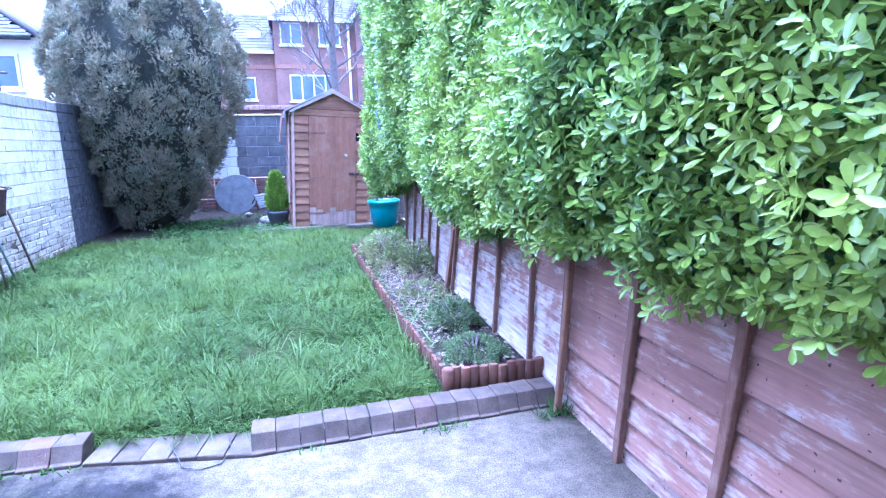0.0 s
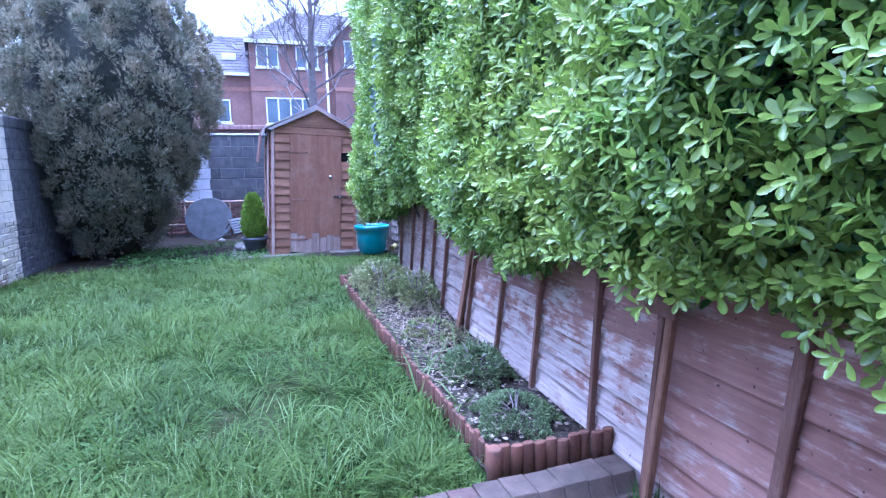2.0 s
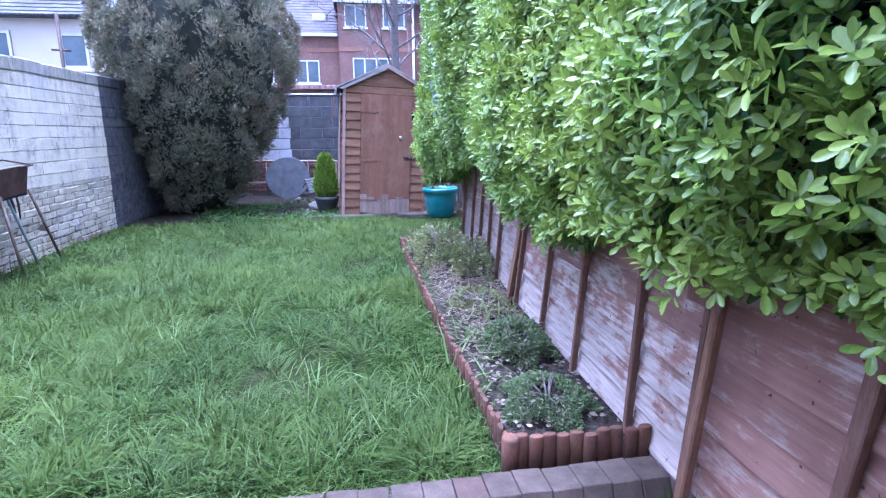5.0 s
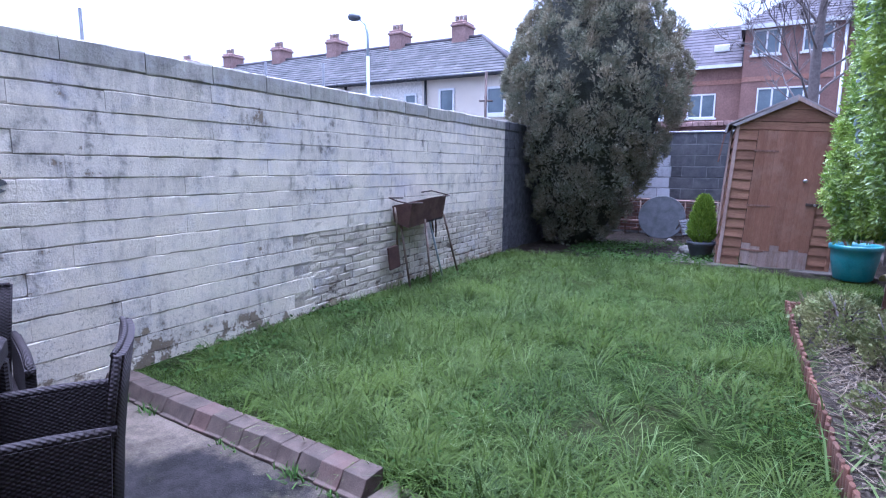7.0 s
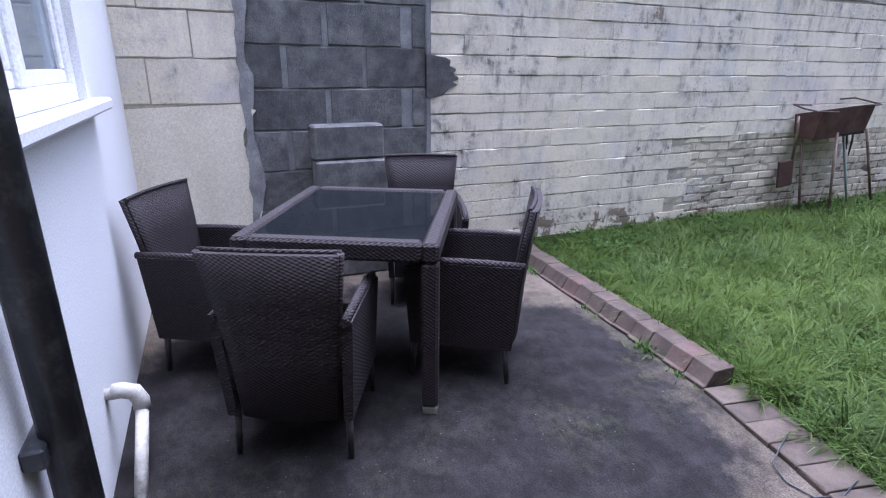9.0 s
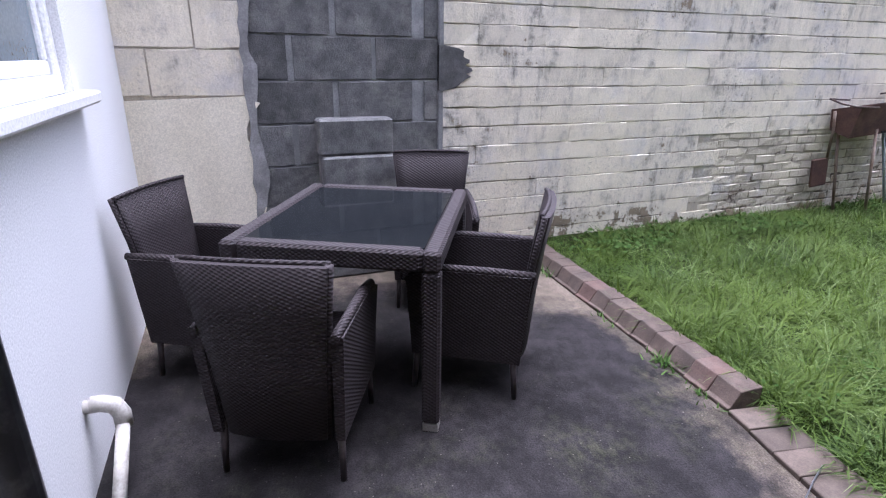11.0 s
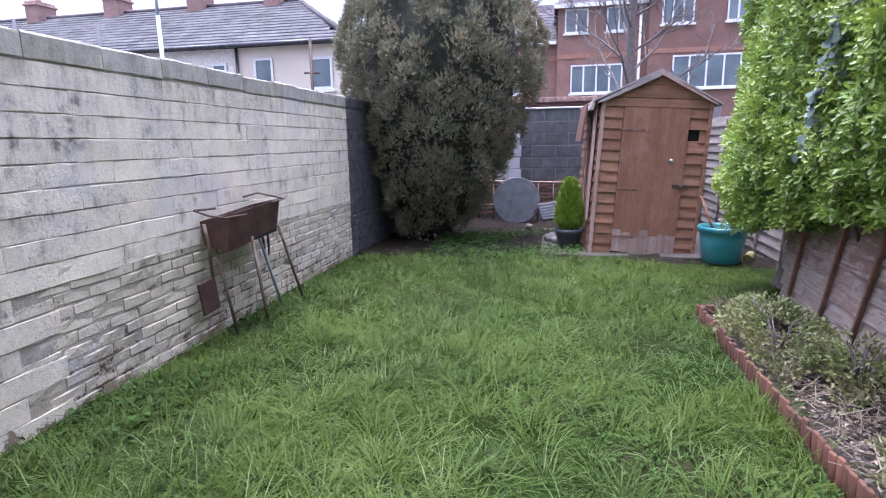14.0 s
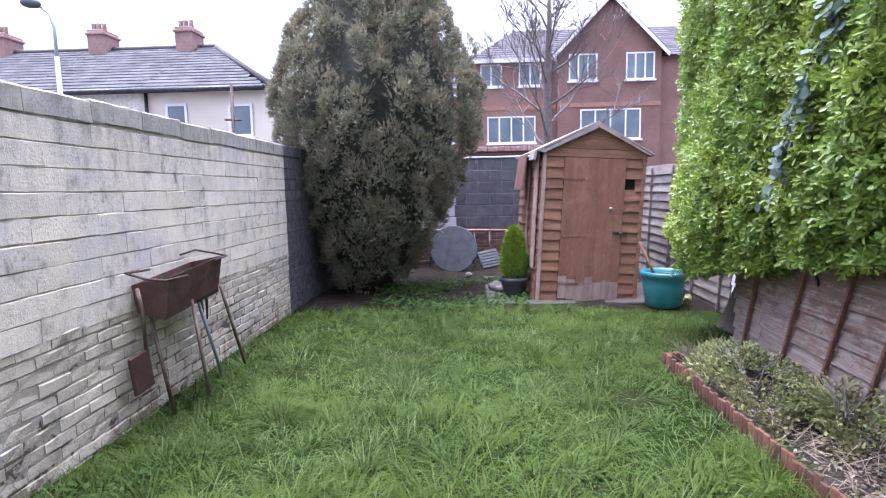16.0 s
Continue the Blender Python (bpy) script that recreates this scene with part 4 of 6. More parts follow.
for sx in (-1, 1):
    for sy in (-1, 1):
        lx, ly = sx * (HX - 0.034), sy * (HYT - 0.034)
        leg = part("leg", box(lx - 0.033, lx + 0.033, ly - 0.033, ly + 0.033, 0.035, 0.649, 0.01), M_rattan, tab)
        part("foot_cap", box(lx - 0.03, lx + 0.03, ly - 0.03, ly + 0.03, 0.0, 0.034, 0.004), M_stone, leg, "bare grey foot")
part("under_top", box(-HX + 0.07, HX - 0.07, -HYT + 0.07, HYT - 0.07, 0.69, 0.71), M_rattan_foot, tab)

# stacked blocks against the grey section
stack = thing("block_stack", 0.0, 1.52, 0, label="loose concrete blocks stacked against the grey wall", category="blocks")
for i, (y0, y1, z0, z1, d) in enumerate(((-0.24, 0.24, 0.0, 0.24, 0.2), (-0.24, 0.22, 0.245, 0.49, 0.19), (-0.22, 0.24, 0.495, 0.77, 0.17), (-0.23, 0.23, 0.775, 0.99, 0.14))):
    part("block", box(-0.01, d, y0, y1, z0, z1, 0.012), M_grey_block, stack)


# ---- barbecue against the wall ----
bbq = thing("barbecue", 0.0, 6.2, 0, label="rusted steel trough barbecue leaning on the wall", category="barbecue")
bm = bmesh.new()
prof = [(0.03, 0.95), (0.06, 0.77), (0.24, 0.72), (0.29, 1.0), (0.284, 1.0), (0.234, 0.732), (0.068, 0.78), (0.042, 0.95)]
va = [bm.verts.new((x, -0.36, z)) for x, z in prof]
vb = [bm.verts.new((x, 0.38, z + 0.05)) for x, z in prof]
for q in range(8):
    bm.faces.new((va[q], va[(q + 1) % 8], vb[(q + 1) % 8], vb[q]))
bm.faces.new(va)
bm.faces.new(vb[::-1])
bmesh.ops.recalc_face_normals(bm, faces=bm.faces)
part("trough", bm, M_rust, bbq, "rusted folded steel trough")
for yy, dz in ((-0.362, 0.0), (0.378, 0.05)):
    part("end_plate", prism([(0.03, 0.95 + dz), (0.29, 1.0 + dz), (0.24, 0.72 + dz), (0.058, 0.77 + dz)], yy - 0.002, yy + 0.002), M_rust, bbq)
# small near-black plates paint the dark of the vent holes
for i in range(10):
    part("vent_hole", box(0.2, 0.204, -0.02, 0.02, -0.01, 0.01, 0, pose(0.064, 0.03 + i * 0.032, 0.80 + i * 0.0018, 0, 10, 0)), M_dark, bbq)
for s, dz in ((-1, 0.0), (1, 0.05)):
    part("handle", tube([(0.06, 0.2 * s, 1.03 + dz), (0.05, 0.44 * s, 1.04 + dz), (0.18, 0.47 * s, 1.01 + dz), (0.3, 0.44 * s, 0.99 + dz), (0.32, 0.2 * s, 0.985 + dz)], 0.008, 8), M_dark_iron, bbq, "bent wire handle")
for (x0, y0, z0), (x1, y1), mt in (((0.08, -0.3, 0.86), (0.19, -0.24), M_rust_leg), ((0.25, -0.04, 0.79), (0.31, 0.02), M_rust_leg), ((0.1, 0.27, 0.84), (0.17, 0.53), M_lamp_grey), ((0.28, 0.34, 0.82), (0.27, 0.76), M_rust_leg)):
    part("leg", tube([(x0, y0, z0), (x1, y1, 0.0)], 0.013, 8), mt, bbq)
spade = thing("rusty_shovel", 0.05, 5.85, 0, label="small rusty shovel blade hanging below the barbecue", category="shovel")
part("blade", box(-0.012, 0.012, -0.09, 0.09, 0.27, 0.53, 0.01, pose(0.05, -0.02, 0, 8, 0, -8)), M_rust, spade)
part("shaft", tube([(0.05, -0.02, 0.5), (0.07, -0.06, 0.8), (0.06, -0.08, 0.94)], 0.012, 8), M_rust_leg, spade)
tongs = thing("iron_tongs", 0.03, 6.62, 0, label="dark iron tongs hanging on the wall", category="tongs")
for s in (-1, 1):
    part("arm", tube([(0.06, 0.05 * s, 0.8), (0.06, 0.04 * s + 0.03, 0.66), (0.05, 0.05 + 0.03 * s, 0.52)], [0.008, 0.012, 0.006], 8), M_dark_iron, tongs)


# ---- shed ----
shed = thing("shed", label="orange brown overlapping board garden shed, leaning, with a felt roof", category="shed")
shed.matrix_world = pose(3.07, 9.58, 0.04, 0, 3.2, 3)
SW, SD, SE, SA = 1.33, 1.75, 1.97, 2.33
# near-black filler: the shed's unlit inside is its colour
part("wall_core", box(0.02, SW - 0.02, 0.03, SD, 0.0, SE - 0.02), M_dark, shed)
def shed_boards(x0, x1, y, z0, z1, side=False, skip=None):
    z = z0
    while z < z1 - 0.03:
        h = min(0.135, z1 - z)
        o0, o1 = rnd.uniform(-0.006, 0.006), rnd.uniform(-0.008, 0.008)
        bm = bmesh.new()
        prof = [(-0.022, -0.018), (0.0, h), (0.014, h), (-0.004, -0.018)]
        va = [bm.verts.new((x0, y + q, z + w + o0)) for q, w in prof]
        vb = [bm.verts.new((x1, y + q, z + w + o1)) for q, w in prof]
        bm.faces.new(va[::-1])
        bm.faces.new(vb)
        for q in range(4):
            bm.faces.new((va[q], va[(q + 1) % 4], vb[(q + 1) % 4], vb[q]))
        bmesh.ops.recalc_face_normals(bm, faces=bm.faces)
        if side:
            bm.transform(pose(0, 0, 0, 0, 0, -90))
            bm.transform(pose(0, SD, 0))
        part("board", bm, M_shed, shed)
        z += 0.135
DX0, DX1 = 0.28, 1.07
shed_boards(0.04, DX0 - 0.004, 0.0, 0.02, SE - 0.07)
shed_boards(DX1 + 0.004, SW - 0.03, 0.0, 0.02, 1.50)
shed_boards(DX1 + 0.004, SW - 0.03, 0.0, 1.66, SE - 0.07)
shed_boards(DX1 + 0.14, SW - 0.03, 0.0, 1.50, 1.66)
shed_boards(0.0, SD, 0.0, 0.02, SE - 0.05, side=True)
# near-black filler added to stop light showing through the gable joints
part("gable_core", prism([(0.04, SE - 0.03), (SW - 0.04, SE - 0.03), (SW / 2, SA - 0.03)], 0.014, SD - 0.02), M_dark, shed)
part("head_board", box(0.02, SW - 0.02, -0.02, 0.02, SE - 0.08, SE + 0.03, 0.005), M_shed, shed)
bm = prism([(0.03, SE + 0.035), (SW - 0.03, SE + 0.035), (SW / 2 + 0.27, SE + 0.19), (SW / 2 - 0.27, SE + 0.19)], -0.025, 0.012)
part("gable_board", bm, M_shed, shed)
bm = prism([(SW / 2 - 0.28, SE + 0.195), (SW / 2 + 0.28, SE + 0.195), (SW / 2, SA - 0.01)], -0.02, 0.012)
part("gable_board", bm, M_shed, shed)
for i in range(7):
    w = (DX1 - DX0) / 7
    x0 = DX0 + i * w
    door = part("door_plank", box(x0 + 0.0003, x0 + w - 0.0003, -0.035, -0.012, 0.3 + rnd.uniform(-0.05, 0.06), SE - 0.085, 0.0012), M_shed_door, shed)
    part("worn_plank_foot", box(x0 + 0.001, x0 + w - 0.001, -0.0325, -0.013, 0.03 + rnd.uniform(0, 0.025), 0.4, 0.001), M_worn_plank, shed, "bleached worn foot of a door plank")
for z in (0.24, 0.86, 1.6):
    part("hinge", box(DX0 - 0.02, DX0 + 0.27, -0.04, -0.035, z, z + 0.025, 0.001), M_batten, shed)
part("door_knob", lathe([(0.0, 0), (0.012, 0.0), (0.012, 0.03), (0.026, 0.04), (0.028, 0.055), (0.018, 0.066), (0.0, 0.068)], 14), M_steel, shed, "round metal door knob").matrix_basis = pose(0.895, -0.03, 1.245, 90)
lat = part("latch_bar", box(DX1 - 0.12, DX1 + 0.06, -0.048, -0.036, 0.92, 0.955, 0.002), M_dark_iron, shed)
part("latch_pin", tube([(DX1 - 0.02, -0.05, 0.937), (DX1 - 0.02, -0.075, 0.937)], 0.016, 10), M_steel, lat, "bright metal latch knob")
for x in (0.0, SW - 0.045):
    part("corner_trim", box(x, x + 0.045, -0.034, 0.012, 0.0, SE - 0.02, 0.004), M_shed if x else M_shed_trim, shed)
part("side_trim", box(-0.05, -0.032, 0.06, 0.28, 0.42, SE - 0.04, 0.004), M_shed_trim, shed, "bleached loose board on the shed's side")
part("side_batten", box(-0.05, -0.03, 0.75, 0.8, 0.0, SE - 0.04, 0.004), M_shed_trim, shed)
for x0, z0, x1, z1, nm in ((-0.1, SE - 0.03, SW / 2, SA, "roof_side"), (SW / 2, SA, SW + 0.1, SE - 0.03, "roof_side")):
    prof = [(x0, z0), (x1, z1), (x1, z1 + 0.022), (x0, z0 + 0.022)]
    bm = prism(prof, -0.06, SD + 0.06)
    part(nm, bm, M_felt, shed, "grey mineral felt roof")
part("felt_flap", prism([(-0.115, SE - 0.02), (-0.09, SE - 0.02), (-0.105, SE - 0.14), (-0.135, SE - 0.13)], -0.07, 0.3), M_felt, shed, "crumpled grey felt edge")
part("felt_flap", prism([(-0.12, SE - 0.02), (-0.1, SE - 0.02), (-0.15, SE - 0.52), (-0.17, SE - 0.52)], 0.6, 1.35), M_felt_brown, shed, "torn brown felt hanging over the eaves")
part("bargeboard", prism([(-0.06, SE - 0.03), (SW / 2, SA), (SW / 2, SA - 0.07), (0.0, SE - 0.04)], -0.075, -0.055), M_felt, shed)
part("bargeboard", prism([(SW + 0.06, SE - 0.03), (SW / 2, SA), (SW / 2, SA - 0.05), (SW, SE - 0.02)], -0.075, -0.055), M_shed_trim, shed)


# ---- pots, disc and clutter ----
tub = thing("planter_tub", 4.61, 9.24, 0.028, label="turquoise glazed round planter tub", category="planter")
part("bowl", lathe([(0.18, 0.0), (0.205, 0.02), (0.25, 0.28), (0.258, 0.375), (0.275, 0.382), (0.281, 0.43), (0.273, 0.443), (0.254, 0.443), (0.243, 0.4), (0.238, 0.38)], 40), M_turq, tub)
part("soil", lathe([(0.242, 0.35), (0.242, 0.385), (0.1, 0.4), (0.02, 0.405)], 24), M_soil, tub)
pot = thing("shrub_pot", 2.83, 9.95, 0.045, label="dark grey pot with a small golden conifer", category="potted plant")
part("pot", lathe([(0.12, 0.0), (0.14, 0.015), (0.185, 0.2), (0.2, 0.21), (0.205, 0.255), (0.19, 0.26), (0.175, 0.22), (0.17, 0.2)], 32), M_grey_pot, pot, "dark grey plastic pot")
part("soil", lathe([(0.175, 0.18), (0.175, 0.21), (0.02, 0.22)], 20), M_soil, pot)
n = 5200
h = rng.random(n) ** 0.8
ang = rng.random(n) * 6.283
rad = (0.19 * np.sqrt(np.clip(1 - h, 0, 1)) * np.clip(0.5 + h * 3, 0, 1) + 0.012) * (0.8 + 0.25 * rng.random(n)) * (1 + 0.1 * np.sin(ang * 5 + h * 9))
P = np.stack([rad * np.cos(ang), rad * np.sin(ang), 0.24 + 0.68 * h], 1)
A = np.stack([0.5 * np.cos(ang), 0.5 * np.sin(ang), 0.9 + 0 * h], 1) + rng.normal(0, 0.25, (n, 3))
ob = scatter_mesh("foliage", M_shrub, BLADE_V, BLADE_F, P, A, rng.normal(0, 1, (n, 3)), np.stack([0.055 + 0.03 * rng.random(n), 0.014 + 0 * h, 0.02 + 0 * h], 1))
ob.parent = pot
ob["label"] = "golden green conifer foliage"
ob["kind"] = "stuff"

disc = thing("round_table_top", 1.92, 12.40, 0, label="grey round table top standing on edge against a frame", category="table top")
disc.matrix_world = pose(1.93, 12.40, 0.43, 73, 0, 4)
part("disc", lathe([(0.0, -0.012), (0.42, -0.012), (0.43, -0.006), (0.43, 0.008), (0.42, 0.014), (0.0, 0.014)], 56), M_disc, disc)
part("rim", lathe([(0.425, -0.014), (0.436, -0.01), (0.436, 0.012), (0.425, 0.016)], 56), M_grey_pot, disc)
rack = thing("metal_frame", 1.2, 12.62, 0, label="rusty bed frame standing against the back wall", category="metal frame")
for z in (0.33, 0.78):
    part("rail", tube([(-0.1, 0, z), (1.75, 0.02, z - 0.04)], 0.018, 8), M_shed_trim, rack)
for x in (0.0, 0.28, 0.56, 0.84, 1.12, 1.4, 1.7):
    part("upright", tube([(x, 0.01, 0.03), (x, 0.012, 0.77)], 0.012, 8), M_rust_leg, rack)
seatbit = thing("dark_tray", 2.62, 11.6, 0, label="dark slatted tray propped behind the pot", category="tray")
seatbit.matrix_world = pose(2.55, 11.5, 0.36, 52, -8, 20)
for i in range(6):
    part("slat", box(-0.17, 0.17, -0.16 + i * 0.054, -0.12 + i * 0.054, 0, 0.012, 0.002), M_grey_pot, seatbit)
part("tray_frame", box(-0.18, 0.18, -0.17, 0.17, -0.02, -0.002, 0.004), M_dark_iron, seatbit)
for x in (-0.16, 0.16):
    part("tray_leg", tube([(x, 0.1, 0), (x, 0.2, -0.36)], 0.01, 8), M_dark_iron, seatbit)
for i, (x, y, r) in enumerate(((2.58, 10.35, 0.1), (2.66, 10.22, 0.08), (2.62, 10.5, 0.09), (2.2, 11.6, 0.06))):
    bm = bmesh.new()
    bmesh.ops.create_icosphere(bm, subdivisions=2, radius=r)
    for v in bm.verts:
        v.co *= 1 + 0.25 * noise.noise(v.co * 14 + Vector((i * 3, 0, 0)))
        v.co.z *= 0.75
    o = tagged(link_mesh("garden_stone", bm, M_stone), "pale rough stone lying on the soil", "stone", "loose stones")
    o.location = (x, y, 0.045 + r * 0.5)
broom = thing("leaning_cane", 4.4, 9.75, 0, label="pale wooden cane leaning in the tub beside the shed", category="stick")
part("cane", tube([(0.13, -0.38, 0.42), (0.03, -0.12, 0.8)], 0.016, 8), M_post, broom)
tubeend = thing("yellow_tube", 4.95, 9.35, 0.0, label="dull yellow plastic tube end on the ground", category="tube")
part("tube", tube([(-0.02, -0.05, 0.06), (0.1, 0.22, 0.06)], 0.05, 16), M_dull_yellow, tubeend)


# ---- conifer ----
def conifer_radius(z):
    """The crown's outline, by height."""
    pts = ((0.0, 0.36), (0.25, 0.55), (0.55, 0.74), (1.0, 0.98), (1.5, 1.14), (1.9, 1.28), (2.5, 1.5), (3.0, 1.52), (3.6, 1.28), (4.2, 0.98), (4.8, 0.68), (5.3, 0.4), (5.7, 0.1))
    return np.interp(z, [p[0] for p in pts], [p[1] for p in pts])


TX, TY = 0.86, 10.75
conifer = thing("conifer", TX, TY, 0, label="tall dense dark green conifer with browning tips", category="tree")
part("trunk", tube([(0, 0, -0.05), (0.03, 0.02, 0.6), (0.0, 0.0, 2.5), (0, 0, 4.6)], [0.16, 0.13, 0.09, 0.03], 10), M_bark_dark, conifer)
for i in range(14):
    a, z = i * 2.4, 0.35 + i * 0.3
    r = float(conifer_radius(z)) * 0.8
    part("limb", tube([(0, 0, z), (r * 0.5 * math.cos(a), r * 0.5 * math.sin(a), z + 0.25), (r * math.cos(a), r * math.sin(a), z + 0.7)], [0.05, 0.035, 0.01], 6), M_bark_dark, conifer)
# added core body whose dark colour paints the shade between the tufts
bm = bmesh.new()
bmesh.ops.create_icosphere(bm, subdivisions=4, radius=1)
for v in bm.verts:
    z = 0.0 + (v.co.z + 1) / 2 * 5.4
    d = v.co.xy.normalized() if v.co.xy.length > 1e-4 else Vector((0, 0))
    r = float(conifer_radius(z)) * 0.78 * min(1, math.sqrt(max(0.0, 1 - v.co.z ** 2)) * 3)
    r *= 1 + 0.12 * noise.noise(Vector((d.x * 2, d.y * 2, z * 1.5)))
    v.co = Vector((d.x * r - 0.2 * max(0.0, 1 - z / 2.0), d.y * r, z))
part("dark_core", bm, M_core_conifer, conifer)
# the crown is a crowd of rounded tufts, each a bundle of feathery sprays, with the dark core in the gaps between them
n = 760
z = 0.1 + 5.5 * (np.arange(n) + rng.random(n)) / n
ang = (np.arange(n) * 2.39996 + rng.normal(0, 0.35, n)) % 6.2832
keep = (np.sin(ang) < 0.5) & (rng.random(n) < 0.35 + 0.65 * conifer_radius(z) / 1.5)
z, ang = z[keep], ang[keep]
tuft_r = 0.13 + 0.13 * rng.random(len(z)) * np.clip(conifer_radius(z), 0.4, 1)
rad = np.clip(conifer_radius(z) - 0.75 * tuft_r + rng.normal(0, 0.07, len(z)), 0.03, 3)
C = np.stack([rad * np.cos(ang) - 0.2 * np.clip(1 - z / 2.0, 0, 1), rad * np.sin(ang), z], 1)
k = 96
C, R = np.repeat(C, k, 0), np.repeat(tuft_r, k)
O = np.repeat(np.stack([np.cos(ang), np.sin(ang), 0.35 + 0 * z], 1), k, 0)
D = O * 0.8 + rng.normal(0, 0.55, C.shape)
D /= np.linalg.norm(D, axis=1, keepdims=True)
SP = C + D * (R * (0.62 + 0.3 * rng.random(len(R))))[:, None] * np.array([1, 1, 1.15])
AX = D + np.array([0, 0, 0.55]) + rng.normal(0, 0.2, C.shape)
AX /= np.linalg.norm(AX, axis=1, keepdims=True)
SD_ = np.cross(AX, rng.normal(0, 1, C.shape))
SD_ /= np.linalg.norm(SD_, axis=1, keepdims=True)
SL = 0.045 + 0.04 * rng.random(len(R))
P, A, S = [], [], []
for q in range(7):
    u = q / 6
    side = 0 if q == 6 else (1 if q % 2 else -1)
    P.append(SP + AX * (SL * u)[:, None])
    A.append(AX * 0.75 + SD_ * (0.75 * side) + rng.normal(0, 0.12, C.shape))
    L = SL * (0.62 - 0.3 * u) * (0.8 + 0.4 * rng.random(len(R)))
    S.append(np.stack([L, 0.36 * L, 0.25 * L], 1))
P, A, S = np.concatenate(P), np.concatenate(A), np.concatenate(S)
ob = scatter_mesh("foliage", M_conifer, BLADE_V, BLADE_F, P, A, rng.normal(0, 1, P.shape), S)
ob.parent = conifer
ob["label"], ob["kind"] = "dense scaly dark green sprays", "stuff"


# ---- hedge ----
hedge = thing("hedge", 4.6, 3.0, 0, label="tall bright green glossy evergreen hedge hanging over the fence", category="hedge")


def hedge_bottom(y):
    return np.interp(y, (-3, 0.8, 1.4, 1.8, 2.1, 2.5, 3.0, 3.45, 4.2, 5.3, 6.1, 6.7, 7.3, 8.4), (1.15, 1.0, 0.94, 1.0, 0.97, 1.07, 0.96, 0.84, 0.95, 1.12, 1.06, 0.92, 0.8, 0.7)) + 0.025 + 0.025 * np.sin(y * 7.3)


def hedge_face(y, z):
    """How far the hedge's face reaches into the garden."""
    b = 4.17 + 0.012 * np.clip(y - 3, 0, 5) + 0.07 * np.sin(y * 1.3 + 1) * np.sin(z * 1.9) + 0.04 * np.sin(y * 3.7 + z * 2.3) + 0.035 * np.sin(y * 8.1 - z * 6.1) * np.sin(z * 9.0 + y * 3)
    under = np.clip((hedge_bottom(y) + 0.45 - z) / 0.45, 0, 1)
    end = np.clip((y - 7.2) / 1.2, 0, 1)
    return b + 0.15 * under ** 2 + 0.36 * end ** 2


# added shell behind the leaves, coloured near black to stand for shade in gaps
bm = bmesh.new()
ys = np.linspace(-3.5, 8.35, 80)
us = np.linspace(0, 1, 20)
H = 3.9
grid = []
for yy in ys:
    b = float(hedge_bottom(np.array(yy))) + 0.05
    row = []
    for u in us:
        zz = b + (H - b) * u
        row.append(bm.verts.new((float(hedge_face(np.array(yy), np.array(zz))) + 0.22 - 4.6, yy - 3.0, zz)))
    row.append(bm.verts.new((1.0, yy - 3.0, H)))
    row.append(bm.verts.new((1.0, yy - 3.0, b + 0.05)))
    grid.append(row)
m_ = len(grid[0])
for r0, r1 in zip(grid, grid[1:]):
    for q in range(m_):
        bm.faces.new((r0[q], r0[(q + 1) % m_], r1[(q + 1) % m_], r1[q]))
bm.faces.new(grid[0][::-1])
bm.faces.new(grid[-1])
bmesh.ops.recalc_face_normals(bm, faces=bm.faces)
part("dark_core", bm, M_core, hedge)


def rosettes(name, mat, n, y0, y1, size, depth, seed, label, leaves=8, ztop=3.85):
    """Leaf rosettes over the hedge's face: leaves fan out round a shoot that points outward and up."""
    r = np.random.default_rng(seed)
    y = y0 + (y1 - y0) * r.random(n)
    zb = hedge_bottom(y)
    z = zb - 0.06 + (ztop - zb) * r.random(n)
    hang = r.random(n) < 0.05
    z = np.where(hang, zb - 0.10 * r.random(n), z)
    x = hedge_face(y, z) + depth * (r.random(n) - 0.35)
    C = np.stack([x - 4.6, y - 3.0, z], 1)
    ax = np.stack([-0.75 + 0 * x, 0 * x - 0.1, 0.55 + 0 * x], 1) + np.stack([r.normal(0, 0.4, n), r.normal(-0.12, 0.6, n), r.normal(0, 0.45, n)], 1)
    ax /= np.linalg.norm(ax, axis=1, keepdims=True)
    t1 = np.cross(ax, r.normal(0, 1, (n, 3)))
    t1 /= np.linalg.norm(t1, axis=1, keepdims=True)
    t2 = np.cross(ax, t1)
    P, A, N, S = [], [], [], []
    for i in range(leaves):
        a = i * 2.4 + r.normal(0, 0.2, n)
        lift = 0.25 + 0.9 * i / leaves
        d = np.cos(a)[:, None] * t1 + np.sin(a)[:, None] * t2
        A.append(d + lift * ax)
        N.append(ax - 0.5 * lift * d)
        P.append(C + ax * (0.012 + 0.05 * i / leaves) + 0.006 * d)
        L = size * (1.15 - 0.5 * i / leaves) * (0.8 + 0.4 * r.random(n))
        S.append(np.stack([L, L * 0.47, L * 0.7], 1))
    ob = scatter_mesh(name, mat, LEAF_V, LEAF_F, np.concatenate(P), np.concatenate(A), np.concatenate(N), np.concatenate(S))
    ob.parent = hedge
    ob["label"], ob["kind"] = label, "stuff"
    return ob


rosettes("foliage", M_hedge, 27000, 0.4, 8.5, 0.047, 0.3, 21, "bright glossy oval leaves in rosettes", leaves=8, ztop=3.4)
# rear leaf layer takes the darkened leaf colour for shade
rosettes("shaded_foliage", M_hedge_shaded, 7000, 0.4, 8.45, 0.055, 0.12, 22, "leaves behind, coloured darker as if in shade", leaves=6, ztop=3.4).location.x = 0.08
